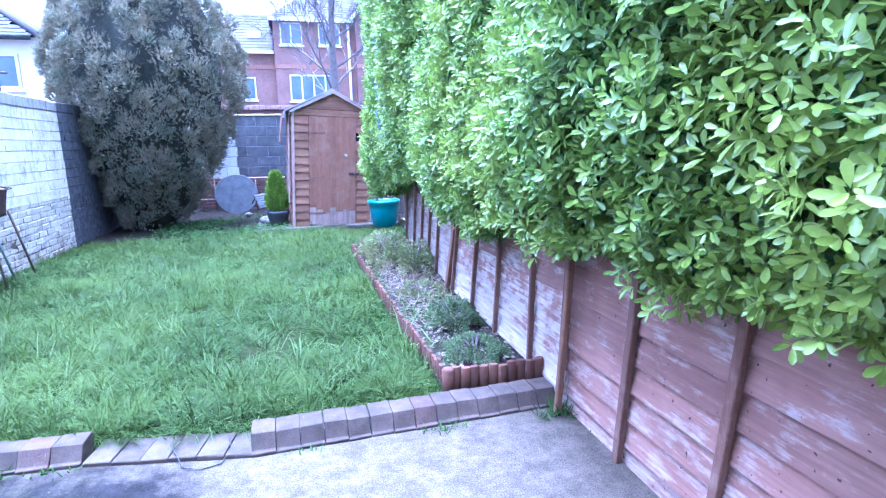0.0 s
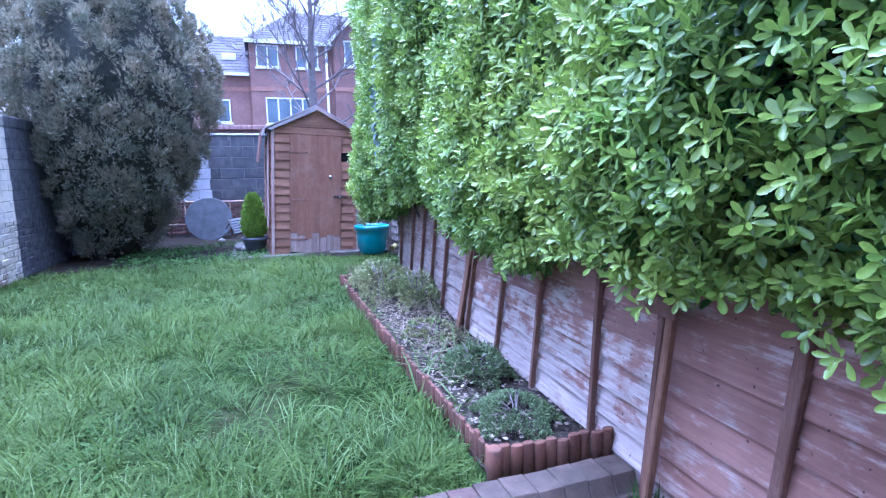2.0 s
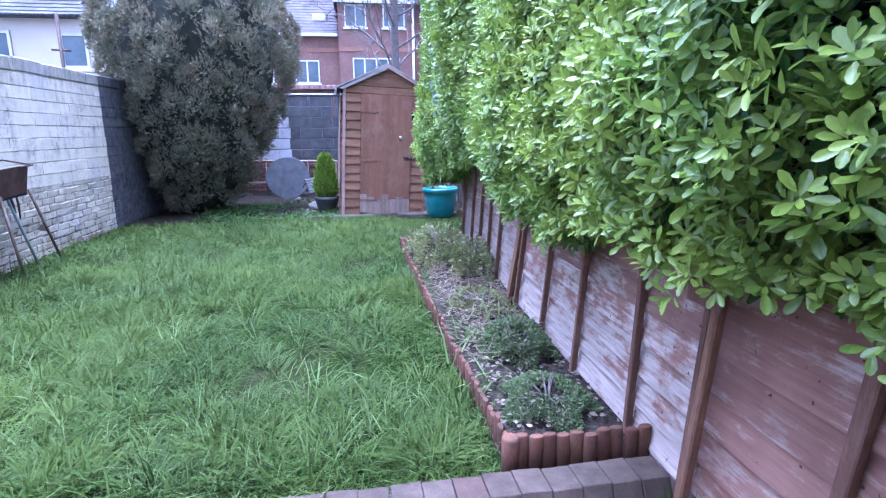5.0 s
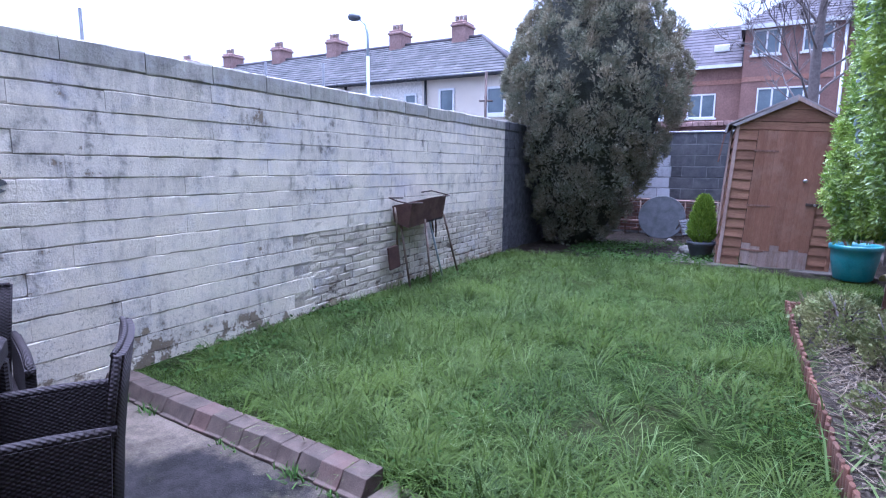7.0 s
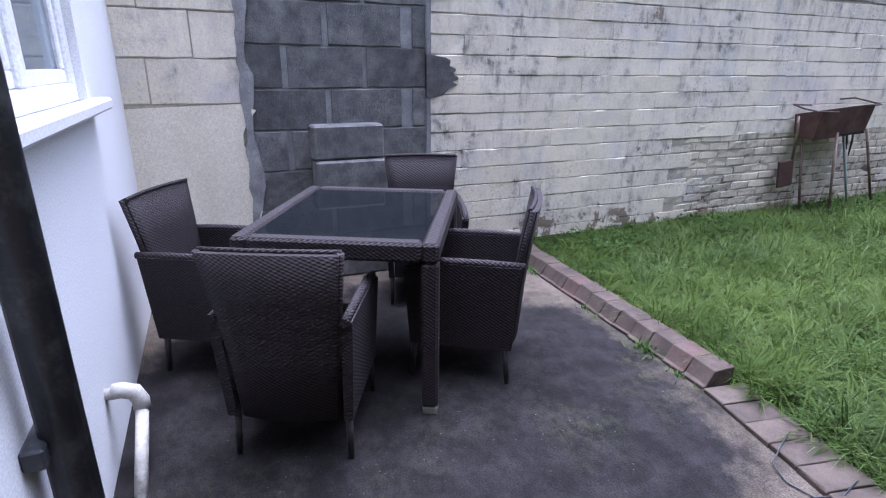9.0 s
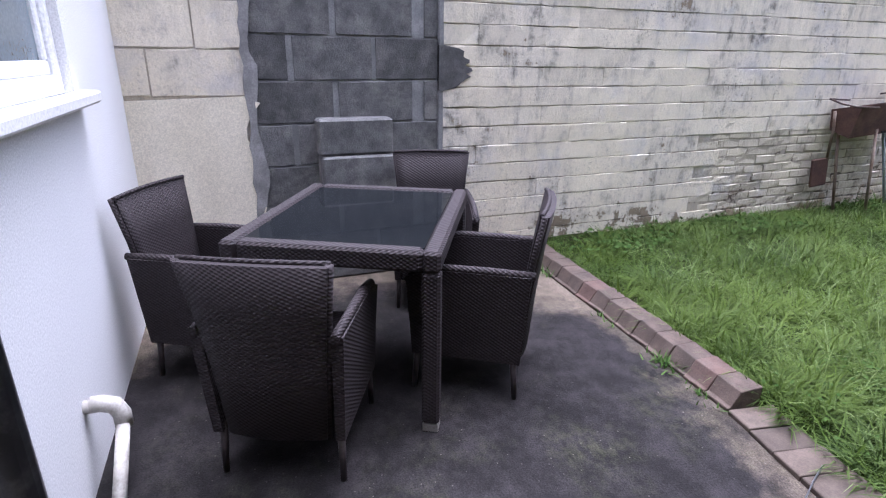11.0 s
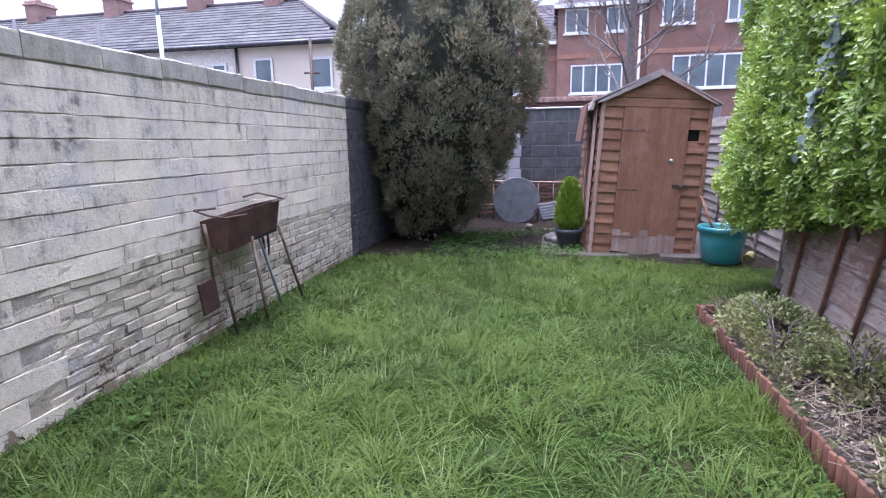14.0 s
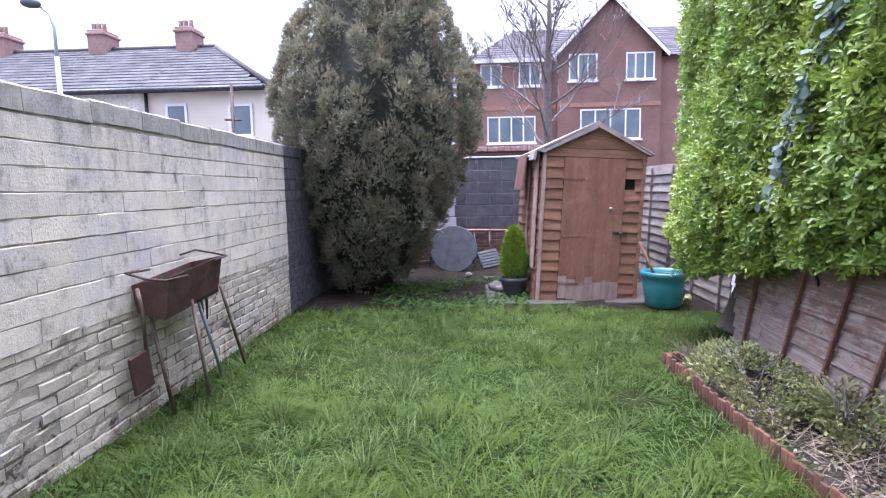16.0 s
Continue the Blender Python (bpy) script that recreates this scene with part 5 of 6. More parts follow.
rosettes("foliage", M_hedge, 2400, -3.4, 0.4, 0.06, 0.16, 23, "bright glossy oval leaves in rosettes", leaves=8, ztop=3.4)
# a creeper through the hedge
n = 150
q = rng.random(14)
zc = 1.45 + 0.95 * q
pick = rng.integers(0, 14, n)
zz = zc[pick] + 0.06 * rng.normal(0, 1, n)
yy = 6.1 - 0.78 * (zz - 1.45) + 0.07 * rng.normal(0, 1, n)
P = np.stack([hedge_face(yy, zz) - 0.09 - 0.05 * rng.random(n), yy, zz], 1)
A = np.stack([-0.3 + 0 * yy, 0 * yy, -0.8 + 0 * yy], 1) + rng.normal(0, 0.5, (n, 3))
creeper = thing("creeper", 0, 0, 0, label="blue green creeper climbing through the hedge", category="climbing plant")
ob = scatter_mesh("leaves", M_ivy, LEAF_V, LEAF_F, P, A, np.stack([-1 + 0 * yy, 0 * yy, 0.4 + 0 * yy], 1) + rng.normal(0, 0.3, (n, 3)), np.stack([0.055 + 0.025 * rng.random(n), 0.07 + 0 * yy, 0.03 + 0 * yy], 1))
ob.parent = creeper
part("stem", tube([(4.75, 6.3, 0.5), (4.25, 6.1, 1.4), (4.2, 5.7, 1.95), (4.2, 5.3, 2.5)], 0.012, 6), M_bark, creeper)


# ---- grass ----
def grass(name, mat, n, length, width, seed, mask=None, label="", yp=1.5):
    r = np.random.default_rng(seed)
    x = r.random(n) * 4.85
    y = 2.6 + 7.2 * r.random(n) ** yp
    edge = np.where(x < 2.15, 2.87 - 0.055 * x, np.where(x < 2.9, 2.77 - 0.2 * (x - 2.15), 2.63))
    clump = smooth_noise(x, y, 4.3) * 0.5 + smooth_noise(x + 3, y + 9, 11.0) * 0.5
    tall = np.clip(0.8 + 0.45 * clump + 0.25 * smooth_noise(x, y, 1.3), 0.62, 1.8)
    keep = (y > edge) & (r.random(n) < 0.7 + 0.3 * np.clip(0.6 + clump, 0, 1)) & ~((x < 2.35) & (y > 8.85 + 0.22 * np.sin(x * 3) + 0.33 * x))
    keep &= ~((x > 2.35) & (y > 9.3))
    keep &= (x < 3.84) | (y > 7.05)
    if mask is not None:
        keep &= mask(x, y, clump)
    x, y, tall = x[keep], y[keep], tall[keep]
    n = len(x)
    z = 0.02 + 0.02 * smooth_noise(x, y, 2.3)
    lean = 0.55 * smooth_noise(x * 1.0 + 2, y, 5.1) + r.normal(0, 0.62, n)
    lean2 = 0.55 * smooth_noise(x + 7, y + 3, 4.7) + r.normal(0, 0.62, n)
    A = np.stack([lean * 0.85, lean2 * 0.85, 0.55 + 0 * x], 1)
    N = np.stack([-lean, -lean2, 0.5 + 0 * x], 1) + r.normal(0, 0.3, (n, 3))
    L = length * tall * (0.55 + 0.75 * r.random(n))
    S = np.stack([L, width * (0.7 + 0.6 * r.random(n)), -L], 1)
    ob = scatter_mesh(name, mat, BLADE_V, BLADE_F, np.stack([x, y, z], 1), A, N, S)
    return tagged(ob, label, "grass", kind="stuff")


def tufts(name, mat, count, blades, length, width, spread, seed, label):
    """Tussocks: arching blades that fan out from a shared root."""
    r = np.random.default_rng(seed)
    cx, cy = 0.1 + 3.75 * r.random(count), 2.75 + 6.3 * r.random(count) ** 1.25
    edge = np.where(cx < 2.15, 2.9 - 0.055 * cx, np.where(cx < 2.9, 2.8 - 0.2 * (cx - 2.15), 2.68))
    keep = (cy > edge) & ~((cx < 2.2) & (cy > 8.95)) & (smooth_noise(cx + 2, cy, 2.1) + r.normal(0, 0.5, count) > -0.25)
    cx, cy = cx[keep], cy[keep]
    count = len(cx)
    size = np.repeat(0.6 + 0.8 * r.random(count), blades)
    bend = np.repeat(r.normal(0, 0.4, (count, 2)), blades, 0)
    n = count * blades
    a, q = r.random(n) * 6.283, r.random(n) ** 0.6
    x = np.repeat(cx, blades) + spread * q * np.cos(a) * size
    y = np.repeat(cy, blades) + spread * q * np.sin(a) * size
    out = np.stack([np.cos(a) * q, np.sin(a) * q], 1) * 1.15 + bend + r.normal(0, 0.18, (n, 2))
    A = np.concatenate([out, np.full((n, 1), 0.72)], 1)
    N = np.concatenate([-out, np.full((n, 1), 0.6)], 1) + r.normal(0, 0.2, (n, 3))
    L = length * size * (0.6 + 0.6 * r.random(n))
    z = 0.025 + 0.02 * smooth_noise(x, y, 2.3)
    keep = (x > 0.02) & (x < 3.86)
    ob = scatter_mesh(name, mat, BLADE_V, BLADE_F, np.stack([x, y, z], 1)[keep], A[keep], N[keep], np.stack([L, width * (0.7 + 0.6 * r.random(n)), -1.05 * L], 1)[keep])
    return tagged(ob, label, "grass", kind="stuff")


def worn(x, y, c):
    """Where the sward is thin: beside the bed and in a strip along the middle."""
    bare = smooth_noise(x + 1.5, y + 4, 3.1) + 0.9 * np.exp(-((x - 3.2) / 0.5) ** 2 - ((y - 3.9) / 1.0) ** 2) + 0.5 * np.exp(-((x - 3.4) / 0.35) ** 2 - ((y - 5.6) / 0.8) ** 2)
    return bare < 0.55


grass("grass", M_grass, 165000, 0.068, 0.0052, 31, worn, yp=1.3, label="long unmown green grass of the lawn")
grass("grass", M_grass, 40000, 0.06, 0.005, 34, yp=1.3, label="short thin grass of the lawn")
tufts("grass_tufts", M_grass, 1500, 40, 0.16, 0.006, 0.085, 32, "arching tussocks of long green grass in the lawn")
tufts("pale_grass", M_grass_pale, 1250, 10, 0.16, 0.0048, 0.11, 33, "pale yellowish arching grass blades among the green")


def weeds(name, mat, n, x0, x1, y0, y1, size, seed, zf, label, cat="weed"):
    r = np.random.default_rng(seed)
    x, y = x0 + (x1 - x0) * r.random(n), y0 + (y1 - y0) * r.random(n)
    keep = smooth_noise(x + seed, y, 3.7) + r.normal(0, 0.3, n) > 0.1
    x, y = x[keep], y[keep]
    n = len(x)
    P = np.stack([x, y, zf(x, y) + 0.05 * r.random(n)], 1)
    A = r.normal(0, 1, (n, 3)) * np.array([1, 1, 0.3])
    N = np.stack([0 * x, 0 * x, 1 + 0 * x], 1) + r.normal(0, 0.35, (n, 3))
    L = size * (0.6 + 0.8 * r.random(n))
    return tagged(scatter_mesh(name, mat, LEAF_V, LEAF_F, P, A, N, np.stack([L, L * 0.8, L * 0.5], 1)), label, cat, kind="stuff")


weeds("clover", M_weed, 12000, 2.0, 3.86, 2.75, 7.2, 0.02, 41, lambda x, y: 0.03 + 0 * x, "flat clover and weed leaves in the thin lawn")
weeds("wall_foot_weeds", M_weed, 4200, 0.02, 0.5, 3.0, 9.0, 0.035, 42, lambda x, y: 0.04 + 0 * x, "leafy weeds along the foot of the wall")
weeds("soil_weeds", M_weed, 9000, 0.9, 3.0, 8.9, 11.4, 0.036, 43, lambda x, y: 0.06 + 0 * x, "low leafy weeds on the soil before the disc")

# ---- flower bed ----
def bush(name, x, y, rx, ry, h, n, size, mat, seed, label, zb=0.07):
    r = np.random.default_rng(seed)
    b = thing(name, x, y, zb, label=label, category="shrub")
    u, v = r.random(n) * 6.283, r.random(n)
    rr = (0.35 + 0.65 * r.random(n) ** 0.5) * (1 + 0.2 * np.sin(u * 5 + seed))
    P = np.stack([rx * rr * np.cos(u), ry * rr * np.sin(u), h * (1 - 0.75 * rr ** 2) * (0.35 + 0.65 * v)], 1)
    A = np.stack([np.cos(u), np.sin(u), 0.8 + 0 * u], 1) + r.normal(0, 0.6, (n, 3))
    L = size * (0.6 + 0.8 * r.random(n))
    ob = scatter_mesh("foliage", mat, LEAF_V, LEAF_F, P, A, r.normal(0, 1, (n, 3)), np.stack([L, L * 0.55, L * 0.5], 1))
    ob.parent = b
    ob["kind"] = "stuff"
    for i in range(9):
        a, q = r.random() * 6.283, 0.4 + 0.6 * r.random()
        part("stem", tube([(0, 0, -0.03), (rx * q * 0.4 * math.cos(a), ry * q * 0.4 * math.sin(a), h * 0.5), (rx * q * math.cos(a), ry * q * math.sin(a), h * (1.05 - 0.5 * q))], [0.007, 0.005, 0.003], 5), M_bark, b)
    return b


bush("bed_shrub", 4.15, 6.2, 0.33, 0.75, 0.36, 5200, 0.03, M_bed_leaf, 51, "twiggy olive green shrub in the flower bed")
bush("bed_shrub", 4.33, 5.55, 0.2, 0.4, 0.38, 1800, 0.03, M_bed_leaf, 52, "thin leafy shrub with brown stems beside the fence")
bush("low_plant", 4.18, 3.1, 0.2, 0.24, 0.13, 6500, 0.014, M_bed_green, 53, "low spreading green plant at the bed's corner")
bush("low_plant", 4.22, 3.75, 0.19, 0.28, 0.2, 3600, 0.021, M_bed_green, 54, "leafy green plant in the flower bed")
bush("low_plant", 4.2, 4.6, 0.2, 0.35, 0.1, 800, 0.03, M_bed_leaf, 55, "sparse low plant in the flower bed")
n = 70
r_ = rng.random(n)
gx, gy = 4.1 + 0.16 * rng.normal(0, 1, n), 3.95 + 0.3 * rng.normal(0, 1, n)
A = np.stack([rng.normal(0, 0.8, n), rng.normal(0, 0.8, n), 0.8 + 0 * r_], 1)
L = 0.2 + 0.16 * r_
tagged(scatter_mesh("strap_leaves", M_grass_pale, BLADE_V, BLADE_F, np.stack([gx, gy, 0.07 + 0 * gx], 1), A, A * np.array([-1, -1, 0.5]), np.stack([L, 0.012 + 0 * L, -L * 1.1], 1)), "long pale arching strap leaves in the bed", "plant", kind="stuff")
n = 120
A = np.stack([rng.normal(-0.3, 0.7, n), rng.normal(0, 0.7, n), 0.9 + 0 * rng.random(n)], 1)
tagged(scatter_mesh("dry_sprigs", M_stem, BLADE_V, BLADE_F, np.stack([3.95 + 0.35 * rng.random(n), 6.75 + 0.25 * rng.random(n), 0.08 + 0 * A[:, 0]], 1), A, rng.normal(0, 1, (n, 3)), np.stack([0.15 + 0.15 * rng.random(n), 0.008 + 0 * A[:, 0], 0.05 + 0 * A[:, 0]], 1)), "dry brown sprigs at the end of the bed", "plant", kind="stuff")
n = 1700
P = np.stack([3.93 + 0.55 * rng.random(n), 2.9 + 4.0 * rng.random(n), 0.085 + 0.02 * rng.random(n)], 1)
tagged(scatter_mesh("wood_chips", M_chip, LEAF_V, LEAF_F, P, rng.normal(0, 1, (n, 3)) * np.array([1, 1, 0.2]), np.stack([0 * P[:, 0], 0 * P[:, 0], 1 + 0 * P[:, 0]], 1) + rng.normal(0, 0.3, (n, 3)), np.stack([0.018 + 0.024 * rng.random(n), 0.014 + 0.012 * rng.random(n), 0.014 + 0 * P[:, 0]], 1)), "pale wood chips and dead leaves on the bed", "chips", kind="stuff")
n = 700
A = rng.normal(0, 1, (n, 3)) * np.array([1, 1, 0.35])
tagged(scatter_mesh("dead_stalks", M_stem, BLADE_V, BLADE_F, np.stack([3.93 + 0.5 * rng.random(n), 3.6 + 2.2 * rng.random(n), 0.09 + 0.05 * rng.random(n)], 1), A, rng.normal(0, 1, (n, 3)), np.stack([0.1 + 0.12 * rng.random(n), 0.006 + 0 * A[:, 0], 0.03 + 0 * A[:, 0]], 1)), "dry stalks strewn over the bed", "stalks", kind="stuff")


# small weeds and a cable on the patio
def tuft(x, y, n, h, seed, label):
    r = np.random.default_rng(seed)
    P = np.stack([x + 0.05 * r.normal(0, 1, n), y + 0.025 * r.normal(0, 1, n), 0 * r.random(n)], 1)
    A = np.stack([r.normal(0, 0.5, n), r.normal(0, 0.5, n), 0.8 + 0 * P[:, 0]], 1)
    L = h * (0.5 + r.random(n))
    return tagged(scatter_mesh("weed_tuft", M_weed, BLADE_V, BLADE_F, P, A, A * np.array([-1, -1, 0.5]), np.stack([L, 0.008 + 0 * L, -L * 0.7], 1)), label, "weed", "weed tufts on the patio", "stuff")


for i, (x, y, n, h) in enumerate(((4.38, 2.36, 60, 0.09), (3.78, 2.38, 40, 0.05), (1.75, 2.585, 50, 0.06), (1.25, 2.61, 25, 0.04), (0.6, 2.65, 40, 0.05), (2.0, 2.57, 30, 0.04), (0.25, 2.67, 35, 0.05), (3.1, 2.4, 20, 0.03))):
    tuft(x, y, n, h, 200 + i, "small green weeds growing in the joint by the kerb")
cable = thing("loose_cable", 2.6, 2.5, 0.0, label="thin dark cable lying in a loop over the flush bricks", category="cable")
part("wire", tube([(-0.1, 0.1, 0.03), (-0.06, 0.0, 0.03), (-0.02, -0.09, 0.012), (0.06, -0.12, 0.006), (0.14, -0.1, 0.006), (0.18, -0.02, 0.02), (0.16, 0.08, 0.03)], 0.003, 6), M_black_plastic, cable)


# ---- terraced houses beyond the wall ----
def house_window(parent, x0, x1, z0, z1, y, bars=1, frame=M_upvc, depth=0.08, sill=True, transom=None):
    w = part("window", box(x0, x1, y - 0.02, y + depth, z0, z1), M_glass, parent, "dark double glazed window")
    t = 0.07
    for b in ((x0, x1, z0, z0 + t), (x0, x1, z1 - t, z1), (x0, x0 + t, z0 + t, z1 - t), (x1 - t, x1, z0 + t, z1 - t)):
        part("frame", box(b[0], b[1], y - 0.06, y + 0.02, b[2], b[3]), frame, w, "white frame")
    for i in range(bars):
        xm = x0 + (x1 - x0) * (i + 1) / (bars + 1)
        part("mullion", box(xm - 0.04, xm + 0.04, y - 0.055, y + 0.02, z0 + t, z1 - t), frame, w)
    if transom:
        part("transom", box(x0 + t, x1 - t, y - 0.05, y + 0.02, transom - 0.03, transom + 0.03), frame, w)
    if sill:
        part("sill", box(x0 - 0.08, x1 + 0.08, y - 0.12, y + 0.02, z0 - 0.09, z0), frame, w)
    return w


def slate_slope(bm, x0, x1, ya, za, yb, zb, rows, x0b=None, x1b=None, piece=0.32):
    """Courses of slates from eaves to ridge, each lapped over the one below."""
    x0b = x0 if x0b is None else x0b
    x1b = x1 if x1b is None else x1b
    for i in range(rows):
        f0, f1 = i / rows, (i + 1.15) / rows
        xa, xb = x0 + (x0b - x0) * f0, x1 + (x1b - x1) * f0
        y0, z0, y1, z1 = ya + (yb - ya) * f0, za + (zb - za) * f0 + 0.05, ya + (yb - ya) * min(f1, 1), za + (zb - za) * min(f1, 1) + 0.02
        n = max(1, int((xb - xa) / piece))
        off = (i % 2) * 0.5
        for k in range(n + 1):
            s0, s1 = xa + (k - off) * piece, xa + (k + 1 - off) * piece
            s0, s1 = max(s0, xa), min(s1, xb)
            if s1 - s0 < 0.02:
                continue
            v = [bm.verts.new(q) for q in ((s0 + 0.004, y0, z0), (s1 - 0.004, y0, z0), (s1 - 0.004, y1, z1), (s0 + 0.004, y1, z1), (s0 + 0.004, y0, z0 - 0.03), (s1 - 0.004, y0, z0 - 0.03))]
            bm.faces.new(v[:4])
            bm.faces.new((v[4], v[5], v[1], v[0]))


FY, RY, EZ, RZ = 18.6, 22.6, 4.6, 6.85
def terrace_house(x0, x1, mat, hip, label, wins):
    h = thing("terraced_house", (x0 + x1) / 2, FY, 0, label=label, category="house", group="terraced houses beyond the wall")
    h.matrix_world = Matrix()
    part("wall", box(x0, x1, FY, 2 * RY - FY, -0.1, EZ), mat, h)
    bm = bmesh.new()
    slate_slope(bm, x0, x1, FY - 0.25, EZ - 0.05, RY, RZ, 15, x1b=x1 - (3.3 if hip else 0))
    if hip:
        v = [bm.verts.new(q) for q in ((x1 + 0.2, FY - 0.25, EZ - 0.02), (x1 + 0.2, 2 * RY - FY + 0.25, EZ - 0.02), (x1 - 3.3, RY, RZ + 0.03))]
        bm.faces.new(v)
    v = [bm.verts.new(q) for q in ((x0, 2 * RY - FY + 0.25, EZ), (x1, 2 * RY - FY + 0.25, EZ), (x1 - (3.3 if hip else 0), RY, RZ), (x0, RY, RZ))]
    bm.faces.new(v[::-1])
    v = [bm.verts.new(q) for q in ((x0, FY - 0.2, EZ - 0.1), (x1, FY - 0.2, EZ - 0.1), (x1 - (3.3 if hip else 0), RY, RZ - 0.06), (x0, RY, RZ - 0.06))]
    bm.faces.new(v)
    part("roof", bm, M_slate, h, "grey slate roof")
    part("ridge_tile", tube([(x0, RY, RZ + 0.02), (x1 - (3.3 if hip else 0), RY, RZ + 0.02)], 0.1, 6), M_tile, h)
    if hip:
        part("hip_tile", tube([(x1 - 3.3, RY, RZ + 0.02), (x1 + 0.2, FY - 0.25, EZ + 0.02)], 0.09, 6), M_tile, h)
    part("gutter", tube([(x0, FY - 0.3, EZ - 0.03), (x1, FY - 0.3, EZ - 0.03)], 0.07, 8), M_black_plastic, h, "black gutter")
    part("rainwater_pipe", tube([(x0 + 0.2, FY - 0.08, EZ), (x0 + 0.2, FY - 0.08, 0)], 0.05, 8), M_black_plastic, h)
    for w in wins:
        house_window(h, *w, FY, bars=0, transom=None)
    cx = x0 + 0.1 if not hip else x1 - 4.25
    ch = part("chimney", box(cx - 0.32, cx + 0.32, RY - 0.45, RY + 0.45, RZ - 0.5, 7.5, 0.02), M_chimney, h, "red brick chimney stack")
    part("chimney_cap", box(cx - 0.37, cx + 0.37, RY - 0.5, RY + 0.5, 7.3, 7.4, 0.02), M_chimney, ch)
    for dx in (-0.19, 0.0, 0.2):
        part("chimney_pot", lathe([(0.09, 0.0), (0.075, 0.2), (0.09, 0.22), (0.09, 0.27), (0.07, 0.28)], 12), M_terracotta, ch).location = (cx + dx, RY - 0.2, 7.5)
    return h


terrace_house(-7.5, -3.65, M_house_cream, True, "cream rendered end terrace house with a hipped slate roof", ((-4.85, -4.12, 3.2, 4.15), (-6.75, -6.1, 3.2, 4.2)))
for i in range(6):
    x1 = -7.5 - 3.75 * i
    terrace_house(x1 - 3.75, x1, M_house_white if i % 3 == 0 else M_house_cream, False, "pale rendered terraced house with a slate roof and brick chimney", ((x1 - 0.75, x1 - 0.05 - 0.15, 3.35, 4.1), (x1 - 2.6, x1 - 1.8, 3.2, 4.15)))


# ---- brick flats beyond the back wall ----
BY = 32.0
flats = thing("brick_flats", 6.0, BY, 0, label="three storey red brick flats with white windows and a front gable", category="house")
flats.matrix_world = Matrix()
part("wall", box(2.6, 22.0, BY, BY + 9, -0.1, 8.3), M_house_brick, flats)
part("wing_wall", box(-6.0, 2.6, BY + 0.4, BY + 8, -0.1, 6.6), M_house_brick, flats)
part("gable_wall", prism([(6.96, -0.1), (12.2, -0.1), (12.2, 8.5), (9.58, 11.1), (6.96, 8.5)], BY - 0.5, BY + 4), M_house_brick, flats)
for zb in (5.75,):
    part("brick_band", box(-6.0, 2.595, BY + 0.37, BY + 0.45, zb - 0.12, zb + 0.1), M_brick_band, flats)
    part("brick_band", box(2.6, 6.95, BY - 0.03, BY + 0.05, zb - 0.12, zb + 0.1), M_brick_band, flats)
    part("brick_band", box(6.95, 12.22, BY - 0.53, BY - 0.46, zb - 0.12, zb + 0.1), M_brick_band, flats)
bm = bmesh.new()
slate_slope(bm, 2.4, 22.2, BY - 0.35, 8.15, BY + 4.5, 10.9, 14, x0b=5.2, x1b=22.2, piece=0.5)
v = [bm.verts.new(q) for q in ((2.4, BY - 0.3, 8.1), (22.2, BY - 0.3, 8.1), (22.2, BY + 4.5, 10.8), (5.2, BY + 4.5, 10.8))]
bm.faces.new(v)
v = [bm.verts.new(q) for q in ((2.4, BY - 0.3, 8.1), (5.2, BY + 4.5, 10.85), (2.4, BY + 9.3, 8.1))]
bm.faces.new(v)
part("main_roof", bm, M_tile, flats, "brown grey tiled roof")
bm = bmesh.new()
slate_slope(bm, -6.2, 2.55, BY + 0.1, 6.5, BY + 4.0, 9.2, 13, x0b=-4.0, piece=0.5)
v = [bm.verts.new(q) for q in ((-6.2, BY + 0.15, 6.45), (2.6, BY + 0.15, 6.45), (2.6, BY + 4.0, 9.1), (-4.0, BY + 4.0, 9.1))]
bm.faces.new(v)
part("wing_roof", bm, M_tile, flats, "brown grey tiled roof")
for s in (-1, 1):
    xe = 9.58 + s * 2.95
    bm = bmesh.new()
    ya, yb = BY - 0.8, BY + 4.5
    for i in range(14):
        f0, f1 = i / 14, min(1, (i + 1.1) / 14)
        xa, za, xb, zb = xe + (9.58 - xe) * f0, 8.22 + 2.98 * f0 + 0.05, xe + (9.58 - xe) * f1, 8.22 + 2.98 * f1 + 0.02
        v = [bm.verts.new(q) for q in ((xa, ya, za), (xa, yb, za), (xb, yb, zb), (xb, ya, zb), (xa, ya, za - 0.05), (xa, yb, za - 0.05))]
        bm.faces.new(v[:4])
        bm.faces.new((v[0], v[1], v[5], v[4]))
    part("gable_roof", bm, M_tile, flats)
    part("bargeboard", prism([(xe, 8.2), (9.58, 11.2), (9.58, 10.98), (xe - s * 0.05, 8.0)], BY - 0.83, BY - 0.78), M_upvc, flats, "white bargeboard")
part("fascia", box(2.4, 6.9, BY - 0.36, BY - 0.3, 8.02, 8.2), M_upvc, flats)
part("fascia", box(-6.2, 2.55, BY + 0.06, BY + 0.12, 6.4, 6.55), M_upvc, flats)
